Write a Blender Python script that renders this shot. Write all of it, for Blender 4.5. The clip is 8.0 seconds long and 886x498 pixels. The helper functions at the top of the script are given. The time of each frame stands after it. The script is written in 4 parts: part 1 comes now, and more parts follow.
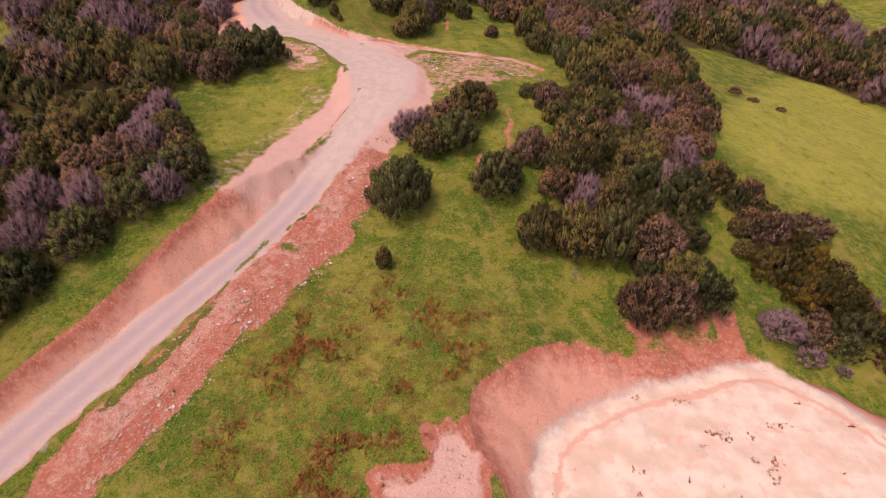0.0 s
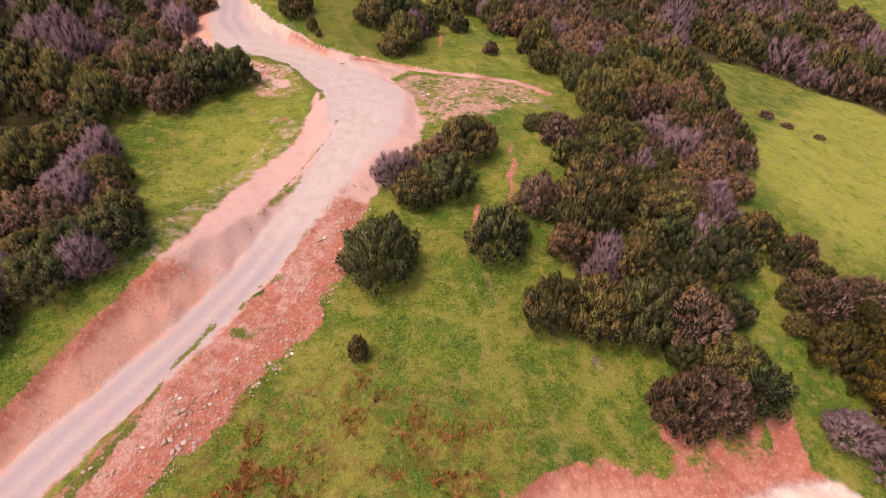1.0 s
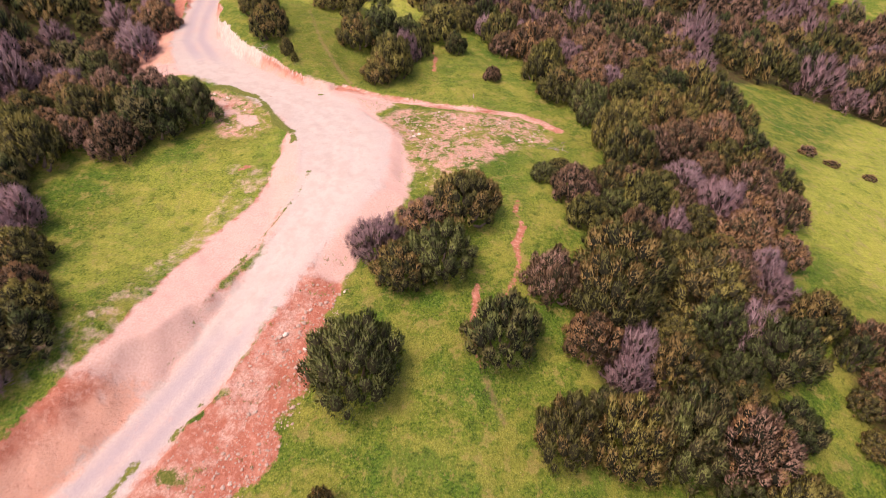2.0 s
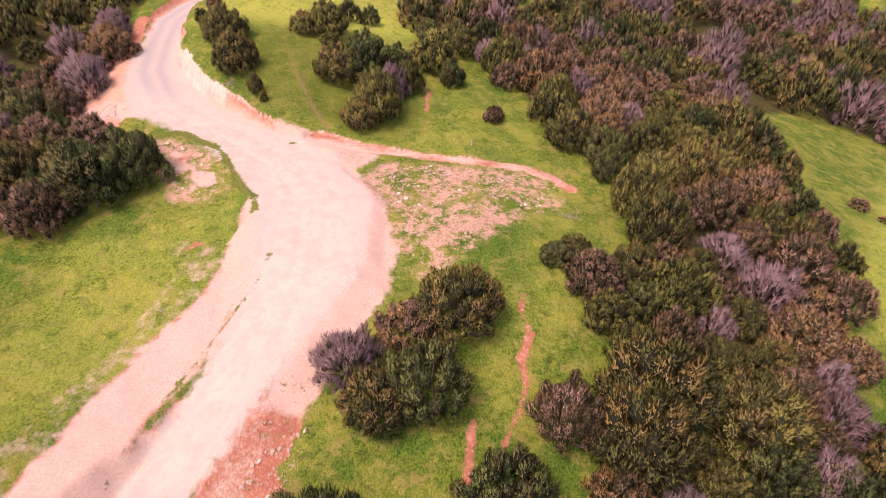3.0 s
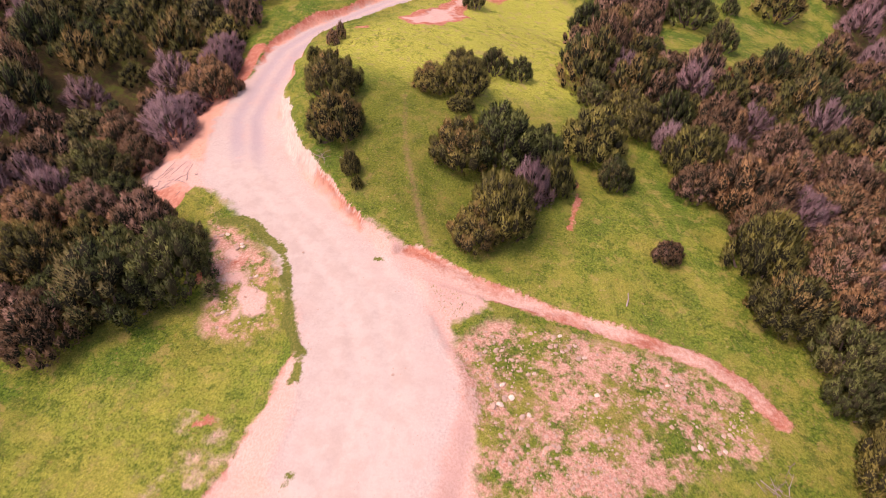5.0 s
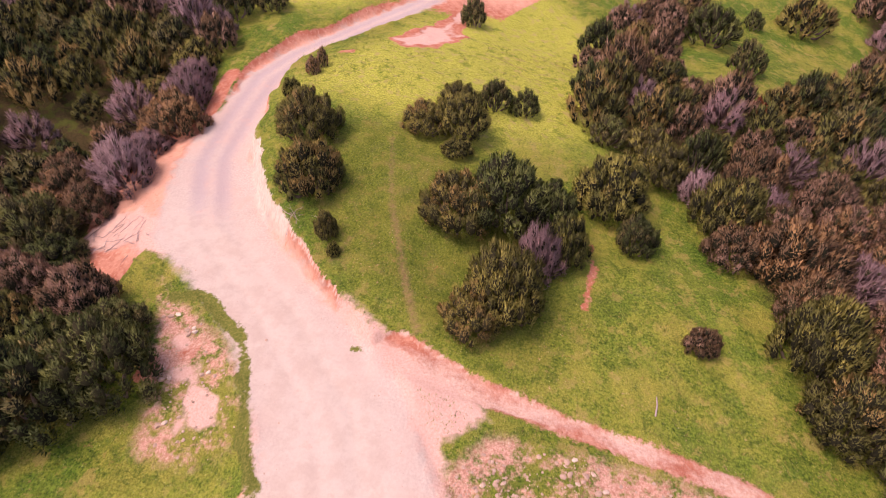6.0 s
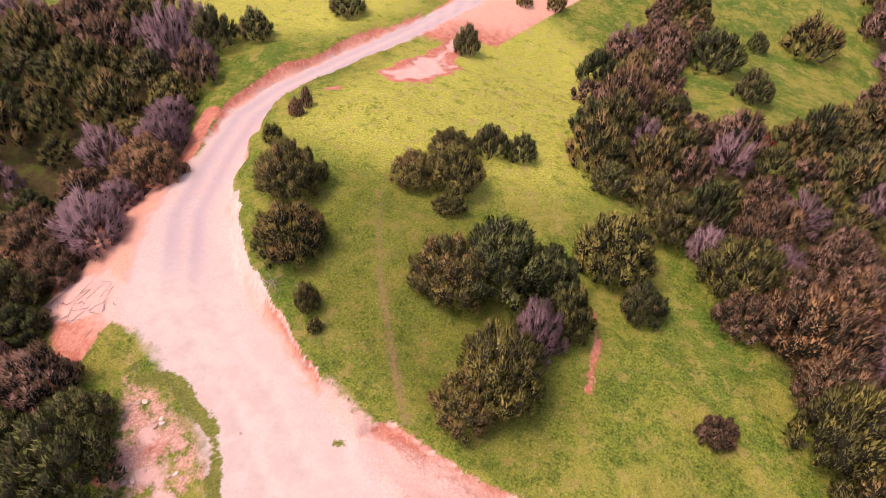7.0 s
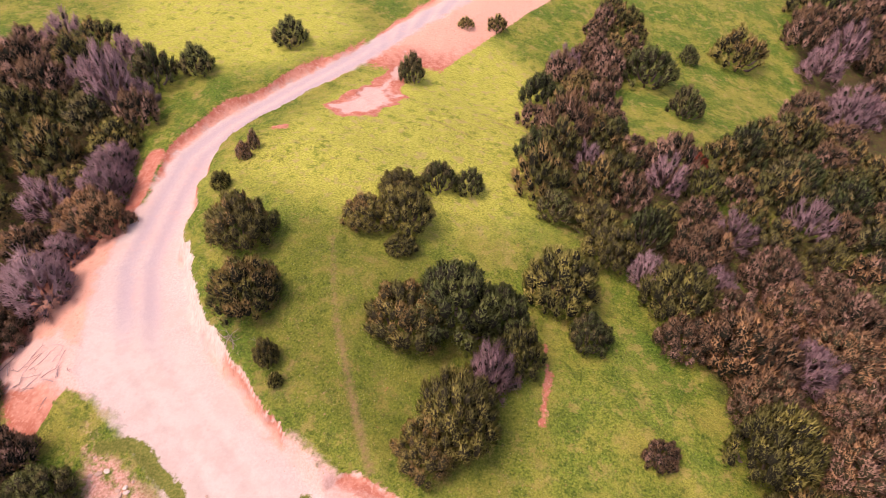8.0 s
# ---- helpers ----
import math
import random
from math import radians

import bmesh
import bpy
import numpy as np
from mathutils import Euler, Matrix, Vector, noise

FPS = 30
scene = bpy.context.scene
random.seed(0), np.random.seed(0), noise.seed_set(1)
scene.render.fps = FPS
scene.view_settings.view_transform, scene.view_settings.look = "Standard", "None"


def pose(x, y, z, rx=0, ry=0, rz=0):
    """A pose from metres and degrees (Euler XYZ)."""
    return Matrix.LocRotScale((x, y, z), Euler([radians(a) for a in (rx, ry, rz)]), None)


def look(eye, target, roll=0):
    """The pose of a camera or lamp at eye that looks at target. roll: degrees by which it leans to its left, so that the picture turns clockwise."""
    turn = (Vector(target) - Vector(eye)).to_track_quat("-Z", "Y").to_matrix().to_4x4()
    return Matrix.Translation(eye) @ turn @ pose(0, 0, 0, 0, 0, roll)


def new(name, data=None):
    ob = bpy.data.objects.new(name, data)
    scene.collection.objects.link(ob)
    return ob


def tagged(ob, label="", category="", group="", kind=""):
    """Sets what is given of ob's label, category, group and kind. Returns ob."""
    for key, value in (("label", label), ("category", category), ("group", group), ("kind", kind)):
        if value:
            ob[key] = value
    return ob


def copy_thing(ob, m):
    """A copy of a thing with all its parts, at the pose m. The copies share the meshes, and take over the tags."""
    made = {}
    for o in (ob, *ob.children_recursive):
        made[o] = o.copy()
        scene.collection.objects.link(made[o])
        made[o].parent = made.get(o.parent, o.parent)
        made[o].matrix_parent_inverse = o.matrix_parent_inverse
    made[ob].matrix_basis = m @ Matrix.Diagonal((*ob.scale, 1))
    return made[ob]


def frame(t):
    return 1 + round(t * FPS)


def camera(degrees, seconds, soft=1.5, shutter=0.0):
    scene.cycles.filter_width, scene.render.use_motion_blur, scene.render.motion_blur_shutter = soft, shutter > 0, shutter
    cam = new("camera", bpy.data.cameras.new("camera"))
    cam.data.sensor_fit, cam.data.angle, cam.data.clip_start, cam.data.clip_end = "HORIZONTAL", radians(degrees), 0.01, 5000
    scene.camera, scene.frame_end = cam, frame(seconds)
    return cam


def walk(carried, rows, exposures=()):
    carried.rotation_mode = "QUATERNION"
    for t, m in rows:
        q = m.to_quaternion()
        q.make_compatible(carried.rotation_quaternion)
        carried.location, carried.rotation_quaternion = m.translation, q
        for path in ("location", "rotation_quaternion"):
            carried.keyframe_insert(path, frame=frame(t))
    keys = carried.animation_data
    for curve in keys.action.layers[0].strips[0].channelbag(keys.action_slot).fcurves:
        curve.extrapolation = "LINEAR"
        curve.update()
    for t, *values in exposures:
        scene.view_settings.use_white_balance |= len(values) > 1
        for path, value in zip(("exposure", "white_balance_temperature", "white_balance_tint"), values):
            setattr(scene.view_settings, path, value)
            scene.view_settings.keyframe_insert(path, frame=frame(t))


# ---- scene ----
cam = camera(76.65, 8.0, soft=0.8, shutter=0.2)
# seconds, x, y, z, pitch, yaw, roll
PATH = [
    (0.0, -0.000, 0.000, 17.999, -34.93, 0.01, 0.81),
    (0.5, 0.305, 5.372, 17.770, -35.05, -0.02, 0.74),
    (1.0, 0.494, 10.704, 17.717, -35.22, -0.09, 0.72),
    (1.5, 0.585, 15.920, 17.708, -35.27, -0.12, 0.65),
    (3.0, 1.601, 31.980, 19.115, -36.63, 0.87, -0.05),
    (3.5, 1.380, 37.005, 19.790, -36.98, 2.15, -0.02),
    (3.7, 1.202, 38.953, 19.910, -37.04, 5.48, -0.06),
    (4.0, 0.970, 41.699, 20.012, -37.09, 12.02, -0.06),
    (4.2, 0.929, 43.442, 20.000, -37.10, 14.94, -0.18),
    (5.5, -0.536, 54.016, 19.854, -37.81, 17.74, -0.34),
    (6.0, -1.417, 57.543, 20.170, -38.03, 17.78, -0.33),
    (6.5, -2.201, 60.492, 20.831, -38.16, 17.60, -0.28),
    (7.0, -2.527, 61.992, 21.846, -38.34, 17.31, -0.39),
    (7.5, -2.545, 62.574, 23.217, -38.60, 16.96, -0.48),
    (7.8, -2.399, 62.851, 24.155, -38.80, 14.46, -0.41),
    (8.0, -2.328, 62.996, 24.726, -38.84, 12.07, -0.40),
]
walk(cam, [(t, pose(x, y, z, 0, 0, yaw) @ pose(0, 0, 0, 90 + pitch, 0, roll)) for t, x, y, z, pitch, yaw, roll in PATH],
     exposures=[(0.0, -0.04, 7950.0, 44.0), (1.5, 0.38, 7400.0, 33.0), (3.5, 0.57, 7550.0, 36.5), (5.5, 0.42, 7600.0, 43.0), (8.0, 0.56, 7450.0, 42.0)])

# ---- light: bright overcast ----
SUN_EL, SUN_AZ = 63.0, 232.0
world = bpy.data.worlds.new("overcast_sky")
scene.world = world
world.use_nodes = True
wn = world.node_tree
sky = wn.nodes.new("ShaderNodeTexSky")
sky.sky_type, sky.sun_disc = "NISHITA", False
sky.sun_elevation, sky.sun_rotation = radians(SUN_EL), radians(SUN_AZ)
sky.air_density, sky.dust_density, sky.ozone_density = 1.0, 4.0, 1.0
wn.links.new(sky.outputs[0], wn.nodes["Background"].inputs[0])
wn.nodes["Background"].inputs[1].default_value = 0.14
sun = new("sun", bpy.data.lights.new("sun", "SUN"))
sun.data.energy, sun.data.angle, sun.data.color = 1.35, radians(22), (1.0, 0.94, 0.88)
sun.matrix_world = look((0, 0, 0), (-math.sin(radians(SUN_AZ)) * math.cos(radians(SUN_EL)), -math.cos(radians(SUN_AZ)) * math.cos(radians(SUN_EL)), -math.sin(radians(SUN_EL))))


# ---- materials ----
class Nodes:
    """Short hand for a node material."""

    def __init__(self, name, rough=0.9):
        self.m = bpy.data.materials.new(name)
        self.m.use_nodes = True
        self.t = self.m.node_tree
        self.b = self.t.nodes["Principled BSDF"]
        self.b.inputs["Roughness"].default_value = rough
        self.b.inputs["Specular IOR Level"].default_value = 0.2
        self.pos = self.t.nodes.new("ShaderNodeTexCoord").outputs["Object"]

    def n(self, kind, **inputs):
        node = self.t.nodes.new("ShaderNode" + kind)
        for key, value in inputs.items():
            self.put(node.inputs[key.replace("_", " ")], value)
        return node

    def put(self, socket, value):
        if isinstance(value, bpy.types.NodeSocket):
            self.t.links.new(value, socket)
        elif isinstance(value, tuple) and len(value) == 3 and socket.type == "RGBA":
            socket.default_value = (*value, 1)
        else:
            socket.default_value = value

    def noise(self, scale, detail=4.0, rough=0.55, at=None):
        return self.n("TexNoise", Vector=at or self.pos, Scale=scale, Detail=detail, Roughness=rough).outputs["Fac"]

    def math(self, op, a, b=0.0, clamp=False):
        node = self.t.nodes.new("ShaderNodeMath")
        node.operation, node.use_clamp = op, clamp
        self.put(node.inputs[0], a), self.put(node.inputs[1], b)
        return node.outputs[0]

    def ramp(self, value, lo, hi):
        node = self.n("MapRange", Value=value)
        node.interpolation_type = "SMOOTHSTEP"
        for k, v in ((1, lo), (2, hi), (3, 0.0), (4, 1.0)):
            node.inputs[k].default_value = v
        return node.outputs[0]

    def mix(self, fac, a, b, mode="MIX"):
        node = self.t.nodes.new("ShaderNodeMix")
        node.data_type, node.blend_type = "RGBA", mode
        self.put(node.inputs[0], fac), self.put(node.inputs[6], a), self.put(node.inputs[7], b)
        return node.outputs[2]

    def attr(self, name):
        node = self.t.nodes.new("ShaderNodeAttribute")
        node.attribute_name = name
        return node.outputs["Fac"]

    def bump(self, height, strength, distance):
        node = self.n("Bump", Strength=strength, Distance=distance, Height=height)
        self.put(self.b.inputs["Normal"], node.outputs[0])

    def done(self, colour):
        self.put(self.b.inputs["Base Color"], colour)
        return self.m


def ground_material():
    k = Nodes("pasture_and_clay", 0.95)
    fine, mid = k.noise(8.0, 6.0, 0.7), k.noise(1.3, 5.0, 0.6)
    tiny, clumps = k.noise(30.0, 4.0, 0.75), k.noise(3.2, 4.0, 0.6)
    ragged = k.math("MULTIPLY", k.math("SUBTRACT", k.noise(1.1, 6.0, 0.65), 0.5), 1.8)
    frayed = k.math("MULTIPLY", k.math("SUBTRACT", k.noise(3.5, 6.0, 0.7), 0.5), 0.9)

    def edge(name, soft, fray):
        return k.ramp(k.math("ADD", k.attr(name), fray), -soft, soft)

    # pasture: fresh, yellowed, lush and tan tones
    grass = k.mix(k.ramp(fine, 0.34, 0.66), (0.044, 0.090, 0.009), (0.195, 0.275, 0.032))
    patch, mott, blade = k.noise(0.42, 4.0, 0.6), k.noise(0.9, 6.0, 0.7), k.noise(14.0, 4.0, 0.8)
    sward = k.noise(0.2, 5.0, 0.65)
    grass = k.mix(k.math("MULTIPLY", k.ramp(clumps, 0.48, 0.60), 0.6), grass, k.mix(k.ramp(blade, 0.36, 0.62), (0.085, 0.130, 0.015), (0.330, 0.375, 0.060)))
    grass = k.mix(k.math("MULTIPLY", k.ramp(patch, 0.48, 0.58), 0.65), grass, k.mix(k.ramp(blade, 0.36, 0.64), (0.140, 0.160, 0.022), (0.430, 0.415, 0.085)))
    grass = k.mix(k.math("MULTIPLY", k.ramp(sward, 0.49, 0.40), 0.7), grass, k.mix(k.ramp(fine, 0.35, 0.65), (0.022, 0.076, 0.008), (0.115, 0.235, 0.024)))
    grass = k.mix(k.math("MULTIPLY", k.ramp(sward, 0.53, 0.62), 0.55), grass, k.mix(k.ramp(blade, 0.35, 0.65), (0.150, 0.165, 0.022), (0.450, 0.420, 0.085)))
    grass = k.mix(k.math("MULTIPLY", k.ramp(mott, 0.54, 0.62), 0.6), grass, k.mix(k.ramp(tiny, 0.35, 0.65), (0.22, 0.170, 0.045), (0.50, 0.40, 0.14)))
    grass = k.mix(k.math("MULTIPLY", k.ramp(mott, 0.44, 0.37), 0.6), grass, k.mix(k.ramp(fine, 0.35, 0.65), (0.020, 0.055, 0.008), (0.085, 0.150, 0.018)))
    grass = k.mix(k.math("MULTIPLY", k.ramp(k.noise(1.9, 6.0, 0.75), 0.59, 0.68), 0.6), grass, k.mix(k.ramp(tiny, 0.35, 0.65), (0.20, 0.115, 0.040), (0.44, 0.28, 0.12)))
    # darker sward in the hollow: lusher grass, with shrub shade in its colour
    lush_shaded = k.mix(k.ramp(fine, 0.3, 0.7), (0.032, 0.062, 0.007), (0.110, 0.150, 0.018))
    lush_shaded = k.mix(k.math("MULTIPLY", k.ramp(mott, 0.50, 0.64), 0.7), lush_shaded, k.mix(k.ramp(tiny, 0.35, 0.65), (0.085, 0.085, 0.018), (0.210, 0.175, 0.045)))
    grass = k.mix(k.math("MULTIPLY", edge("lush_shaded", 2.0, ragged), 0.7), grass, lush_shaded)
    dry = k.mix(k.ramp(fine, 0.28, 0.66), (0.160, 0.215, 0.020), (0.600, 0.610, 0.110))
    dry = k.mix(k.math("MULTIPLY", k.ramp(mid, 0.52, 0.66), 0.8), dry, k.mix(tiny, (0.34, 0.29, 0.09), (0.56, 0.45, 0.19)))
    dry = k.mix(k.math("MULTIPLY", k.ramp(mott, 0.46, 0.36), 0.8), dry, k.mix(k.ramp(fine, 0.35, 0.65), (0.090, 0.160, 0.014), (0.310, 0.390, 0.048)))
    grass = k.mix(k.math("MULTIPLY", edge("dry", 3.0, ragged), 0.9), grass, dry)
    grass = k.mix(k.math("MULTIPLY", k.math("MULTIPLY", edge("rush", 1.6, ragged), k.ramp(mid, 0.46, 0.66)), 0.8), grass, k.mix(k.ramp(fine, 0.3, 0.7), (0.120, 0.085, 0.020), (0.280, 0.180, 0.050)))
    # pale seed heads and daisies
    grass = k.mix(k.math("MULTIPLY", k.ramp(k.noise(17.0, 2.0, 0.5), 0.69, 0.73), 0.55), grass, (0.62, 0.60, 0.36))
    # leaf litter and bare soil beneath the scrub
    litter = k.mix(k.ramp(fine, 0.3, 0.7), (0.026, 0.017, 0.012), (0.105, 0.054, 0.034))
    col = k.mix(k.math("MULTIPLY", edge("litter", 0.9, ragged), 0.85), grass, k.mix(k.ramp(mid, 0.5, 0.62), litter, (0.070, 0.085, 0.018)))
    # trodden cattle lines
    col = k.mix(k.math("MULTIPLY", edge("trod", 0.25, frayed), 0.7), col, k.mix(fine, (0.20, 0.13, 0.06), (0.40, 0.24, 0.15)))
    # clay of the cuttings, fluted by the rain
    runnel = k.n("TexNoise", Vector=k.n("Mapping", Vector=k.pos, Scale=(4.5, 4.5, 0.55)).outputs[0], Scale=1.0, Detail=5.0, Roughness=0.65).outputs["Fac"]
    gouge = k.n("TexNoise", Vector=k.n("Mapping", Vector=k.pos, Scale=(1.6, 1.6, 0.4)).outputs[0], Scale=1.0, Detail=4.0, Roughness=0.6).outputs["Fac"]
    # red topsoil over paler subsoil
    deep = k.ramp(k.math("ADD", k.attr("depth"), k.math("MULTIPLY", k.math("SUBTRACT", gouge, 0.5), 0.7)), 0.15, 1.1)
    clay = k.mix(deep, (0.50, 0.170, 0.105), (0.77, 0.430, 0.305))
    clay = k.mix(k.math("MULTIPLY", k.ramp(gouge, 0.40, 0.62), 0.3), clay, (0.74, 0.390, 0.280))
    clay = k.mix(k.math("MULTIPLY", k.ramp(runnel, 0.52, 0.66), 0.45), clay, (0.80, 0.50, 0.380))
    clay = k.mix(k.math("MULTIPLY", k.ramp(runnel, 0.42, 0.32), 0.45), clay, (0.46, 0.150, 0.090))
    clay = k.mix(k.math("MULTIPLY", k.ramp(k.noise(11.0, 5.0, 0.8), 0.58, 0.68), 0.35), clay, (0.82, 0.60, 0.48))
    clay = k.mix(k.math("MULTIPLY", k.ramp(k.noise(9.0, 4.0, 0.8), 0.38, 0.31), 0.5), clay, (0.38, 0.13, 0.080))
    clay = k.mix(k.math("MULTIPLY", edge("lip", 0.10, k.math("MULTIPLY", frayed, 0.35)), 0.8), clay, k.mix(k.ramp(fine, 0.3, 0.7), (0.68, 0.47, 0.38), (0.82, 0.68, 0.58)))
    clay = k.mix(k.math("MULTIPLY", edge("chalk", 0.3, k.math("MULTIPLY", frayed, 0.6)), 0.95), clay, k.mix(k.ramp(runnel, 0.3, 0.6), (0.66, 0.51, 0.41), (0.78, 0.68, 0.58)))
    col = k.mix(edge("clay", 0.10, frayed), col, clay)
    # stony spoil with sparse grass
    spoil = k.mix(k.ramp(fine, 0.35, 0.65), (0.52, 0.25, 0.175), (0.76, 0.49, 0.385))
    spoil = k.mix(k.ramp(k.noise(7.0, 5.0, 0.8), 0.60, 0.67), spoil, (0.82, 0.70, 0.58))
    spoil = k.mix(k.math("MULTIPLY", k.ramp(k.noise(12.0, 4.0, 0.8), 0.40, 0.33), 0.7), spoil, (0.30, 0.14, 0.085))
    sparse = k.math("ADD", k.noise(1.5, 6.0, 0.75), k.math("MULTIPLY", k.math("SUBTRACT", k.noise(0.3, 2.0), 0.5), 0.5))
    col = k.mix(k.math("MULTIPLY", edge("spoil", 0.5, ragged), k.math("SUBTRACT", 1.0, k.ramp(sparse, 0.40, 0.58))), col, spoil)
    # trampled pink apron
    apron = k.mix(k.ramp(fine, 0.3, 0.7), (0.60, 0.375, 0.300), (0.72, 0.515, 0.430))
    apron = k.mix(k.math("MULTIPLY", k.ramp(mott, 0.46, 0.62), 0.5), apron, (0.65, 0.415, 0.345))
    apron = k.mix(k.math("MULTIPLY", k.ramp(k.noise(5.0, 6.0, 0.85), 0.645, 0.70), 0.6), apron, (0.36, 0.19, 0.12))
    apron = k.mix(k.math("MULTIPLY", k.ramp(k.noise(9.0, 5.0, 0.8), 0.62, 0.68), 0.5), apron, (0.84, 0.70, 0.60))
    trampled = edge("apron", 0.3, ragged)
    col = k.mix(trampled, col, apron)
    # compacted gravel with paler wheel lines and bluish metal
    gravel = k.mix(k.ramp(fine, 0.3, 0.7), (0.49, 0.400, 0.345), (0.62, 0.545, 0.480))
    gravel = k.mix(k.math("MULTIPLY", k.ramp(k.noise(0.35, 4.0), 0.42, 0.68), 0.6), gravel, k.mix(tiny, (0.52, 0.375, 0.315), (0.63, 0.50, 0.43)))
    gravel = k.mix(k.math("MULTIPLY", edge("wheel", 0.5, frayed), 0.75), gravel, k.mix(k.ramp(tiny, 0.3, 0.7), (0.33, 0.280, 0.300), (0.50, 0.430, 0.430)))
    gravel = k.mix(k.math("MULTIPLY", edge("pale", 1.2, ragged), 0.8), gravel, k.mix(k.ramp(mott, 0.35, 0.65), (0.525, 0.435, 0.365), (0.615, 0.550, 0.475)))
    gravel = k.mix(k.math("MULTIPLY", k.ramp(k.noise(6.0, 6.0, 0.9), 0.665, 0.71), 0.75), gravel, (0.34, 0.20, 0.165))
    gravel = k.mix(k.math("MULTIPLY", k.ramp(k.noise(0.9, 6.0, 0.7), 0.56, 0.68), 0.45), gravel, k.mix(k.ramp(fine, 0.4, 0.6), (0.68, 0.47, 0.38), (0.52, 0.33, 0.26)))
    pan = k.mix(k.ramp(k.noise(0.5, 5.0, 0.6), 0.36, 0.64), (0.73, 0.585, 0.44), (0.82, 0.750, 0.60))
    pan = k.mix(k.math("MULTIPLY", k.ramp(mott, 0.54, 0.64), 0.6), pan, (0.80, 0.50, 0.375))
    step = k.math("ABSOLUTE", k.math("SUBTRACT", k.math("ADD", k.attr("floor"), k.math("MULTIPLY", ragged, 0.5)), 1.1))
    pan = k.mix(k.math("MULTIPLY", k.ramp(step, 0.26, 0.06), 0.7), pan, (0.74, 0.40, 0.28))
    gravel = k.mix(k.math("MULTIPLY", edge("floor", 0.5, ragged), 0.95), gravel, pan)
    gravel = k.mix(k.math("MULTIPLY", k.math("MULTIPLY", edge("floor", 0.6, ragged), k.ramp(k.noise(1.7, 6.0, 0.8), 0.64, 0.69)), 0.8), gravel, (0.40, 0.24, 0.10))
    packed = edge("gravel", 0.4, ragged)
    col = k.mix(packed, col, gravel)
    # turf verge and grass strips on the road's margin
    col = k.mix(edge("verge", 0.10, frayed), col, k.mix(k.ramp(fine, 0.3, 0.7), (0.085, 0.120, 0.018), (0.230, 0.235, 0.055)))
    relief = k.math("ADD", k.math("MULTIPLY", fine, 0.6), k.math("ADD", k.math("MULTIPLY", tiny, 0.25), k.math("MULTIPLY", clumps, 0.7)))
    k.bump(k.math("MULTIPLY", relief, k.math("SUBTRACT", 1.0, k.math("MULTIPLY", k.math("MAXIMUM", packed, k.math("MULTIPLY", trampled, 0.85)), 0.82))), 1.0, 0.12)
    return k.done(col)


def leaf_material(name, dark, mid, pale, odd):
    """Leaves whose tone differs from plume to plume, from leaf to leaf and from shrub to shrub."""
    k = Nodes(name, 0.6)
    isle = k.n("NewGeometry").outputs["Random Per Island"]
    each = k.n("ObjectInfo").outputs["Random"]
    tone = k.attr("tone")
    speck = k.ramp(k.noise(26.0, 3.0, 0.7), 0.36, 0.64)
    isle = k.math("ADD", k.math("MULTIPLY", isle, 0.35), k.math("MULTIPLY", speck, 0.55))
    col = k.mix(isle, dark, mid)
    own = k.math("FRACT", k.math("ADD", k.math("MULTIPLY", tone, 0.6), k.math("MULTIPLY", each, 7.7)))
    col = k.mix(k.ramp(own, 0.30, 0.55), col, k.mix(isle, mid, pale))
    col = k.mix(k.ramp(own, 0.70, 0.80), col, k.mix(isle, mid, odd))
    col = k.mix(k.math("MULTIPLY", each, 0.25), col, k.mix(isle, dark, odd))
    # paler tips: young growth, with the light on plume tops painted in
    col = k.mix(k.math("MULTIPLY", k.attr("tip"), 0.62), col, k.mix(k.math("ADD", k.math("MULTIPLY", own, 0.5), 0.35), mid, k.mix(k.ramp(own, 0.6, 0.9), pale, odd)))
    thin = k.n("BsdfTranslucent", Color=col)
    both = k.n("MixShader", Fac=0.18)
    out = [n for n in k.t.nodes if n.type == "OUTPUT_MATERIAL"][0]
    k.t.links.new(k.b.outputs[0], both.inputs[1]), k.t.links.new(thin.outputs[0], both.inputs[2])
    k.t.links.new(both.outputs[0], out.inputs[0])
    return k.done(col)


def plain(name, a, b, scale=3.0, rough=0.9, bump=0.3):
    k = Nodes(name, rough)
    f = k.noise(scale, 5.0, 0.65)
    each = k.n("ObjectInfo").outputs["Random"]
    k.bump(k.noise(scale * 4, 4.0), bump, 0.05)
    return k.done(k.mix(k.ramp(k.math("ADD", f, k.math("MULTIPLY", k.math("SUBTRACT", each, 0.5), 0.5)), 0.3, 0.7), a, b))


GROUND = ground_material()
OLIVE = leaf_material("olive_leaves", (0.040, 0.050, 0.018), (0.165, 0.178, 0.052), (0.540, 0.480, 0.120), (0.500, 0.300, 0.120))
DARKLEAF = leaf_material("dark_leaves", (0.024, 0.042, 0.015), (0.098, 0.140, 0.045), (0.330, 0.370, 0.108), (0.320, 0.240, 0.105))
RUSSET = leaf_material("russet_leaves", (0.066, 0.046, 0.033), (0.255, 0.168, 0.104), (0.700, 0.400, 0.160), (0.560, 0.350, 0.270))
MAUVE = leaf_material("bare_mauve_twigs", (0.115, 0.072, 0.070), (0.340, 0.222, 0.230), (0.640, 0.470, 0.490), (0.470, 0.290, 0.300))
GORSE = leaf_material("gorse_and_flowers", (0.022, 0.034, 0.012), (0.075, 0.095, 0.026), (0.60, 0.34, 0.020), (0.26, 0.19, 0.040))
SCARLET = leaf_material("dying_red_leaves", (0.20, 0.035, 0.02), (0.40, 0.09, 0.05), (0.50, 0.16, 0.09), (0.34, 0.08, 0.05))
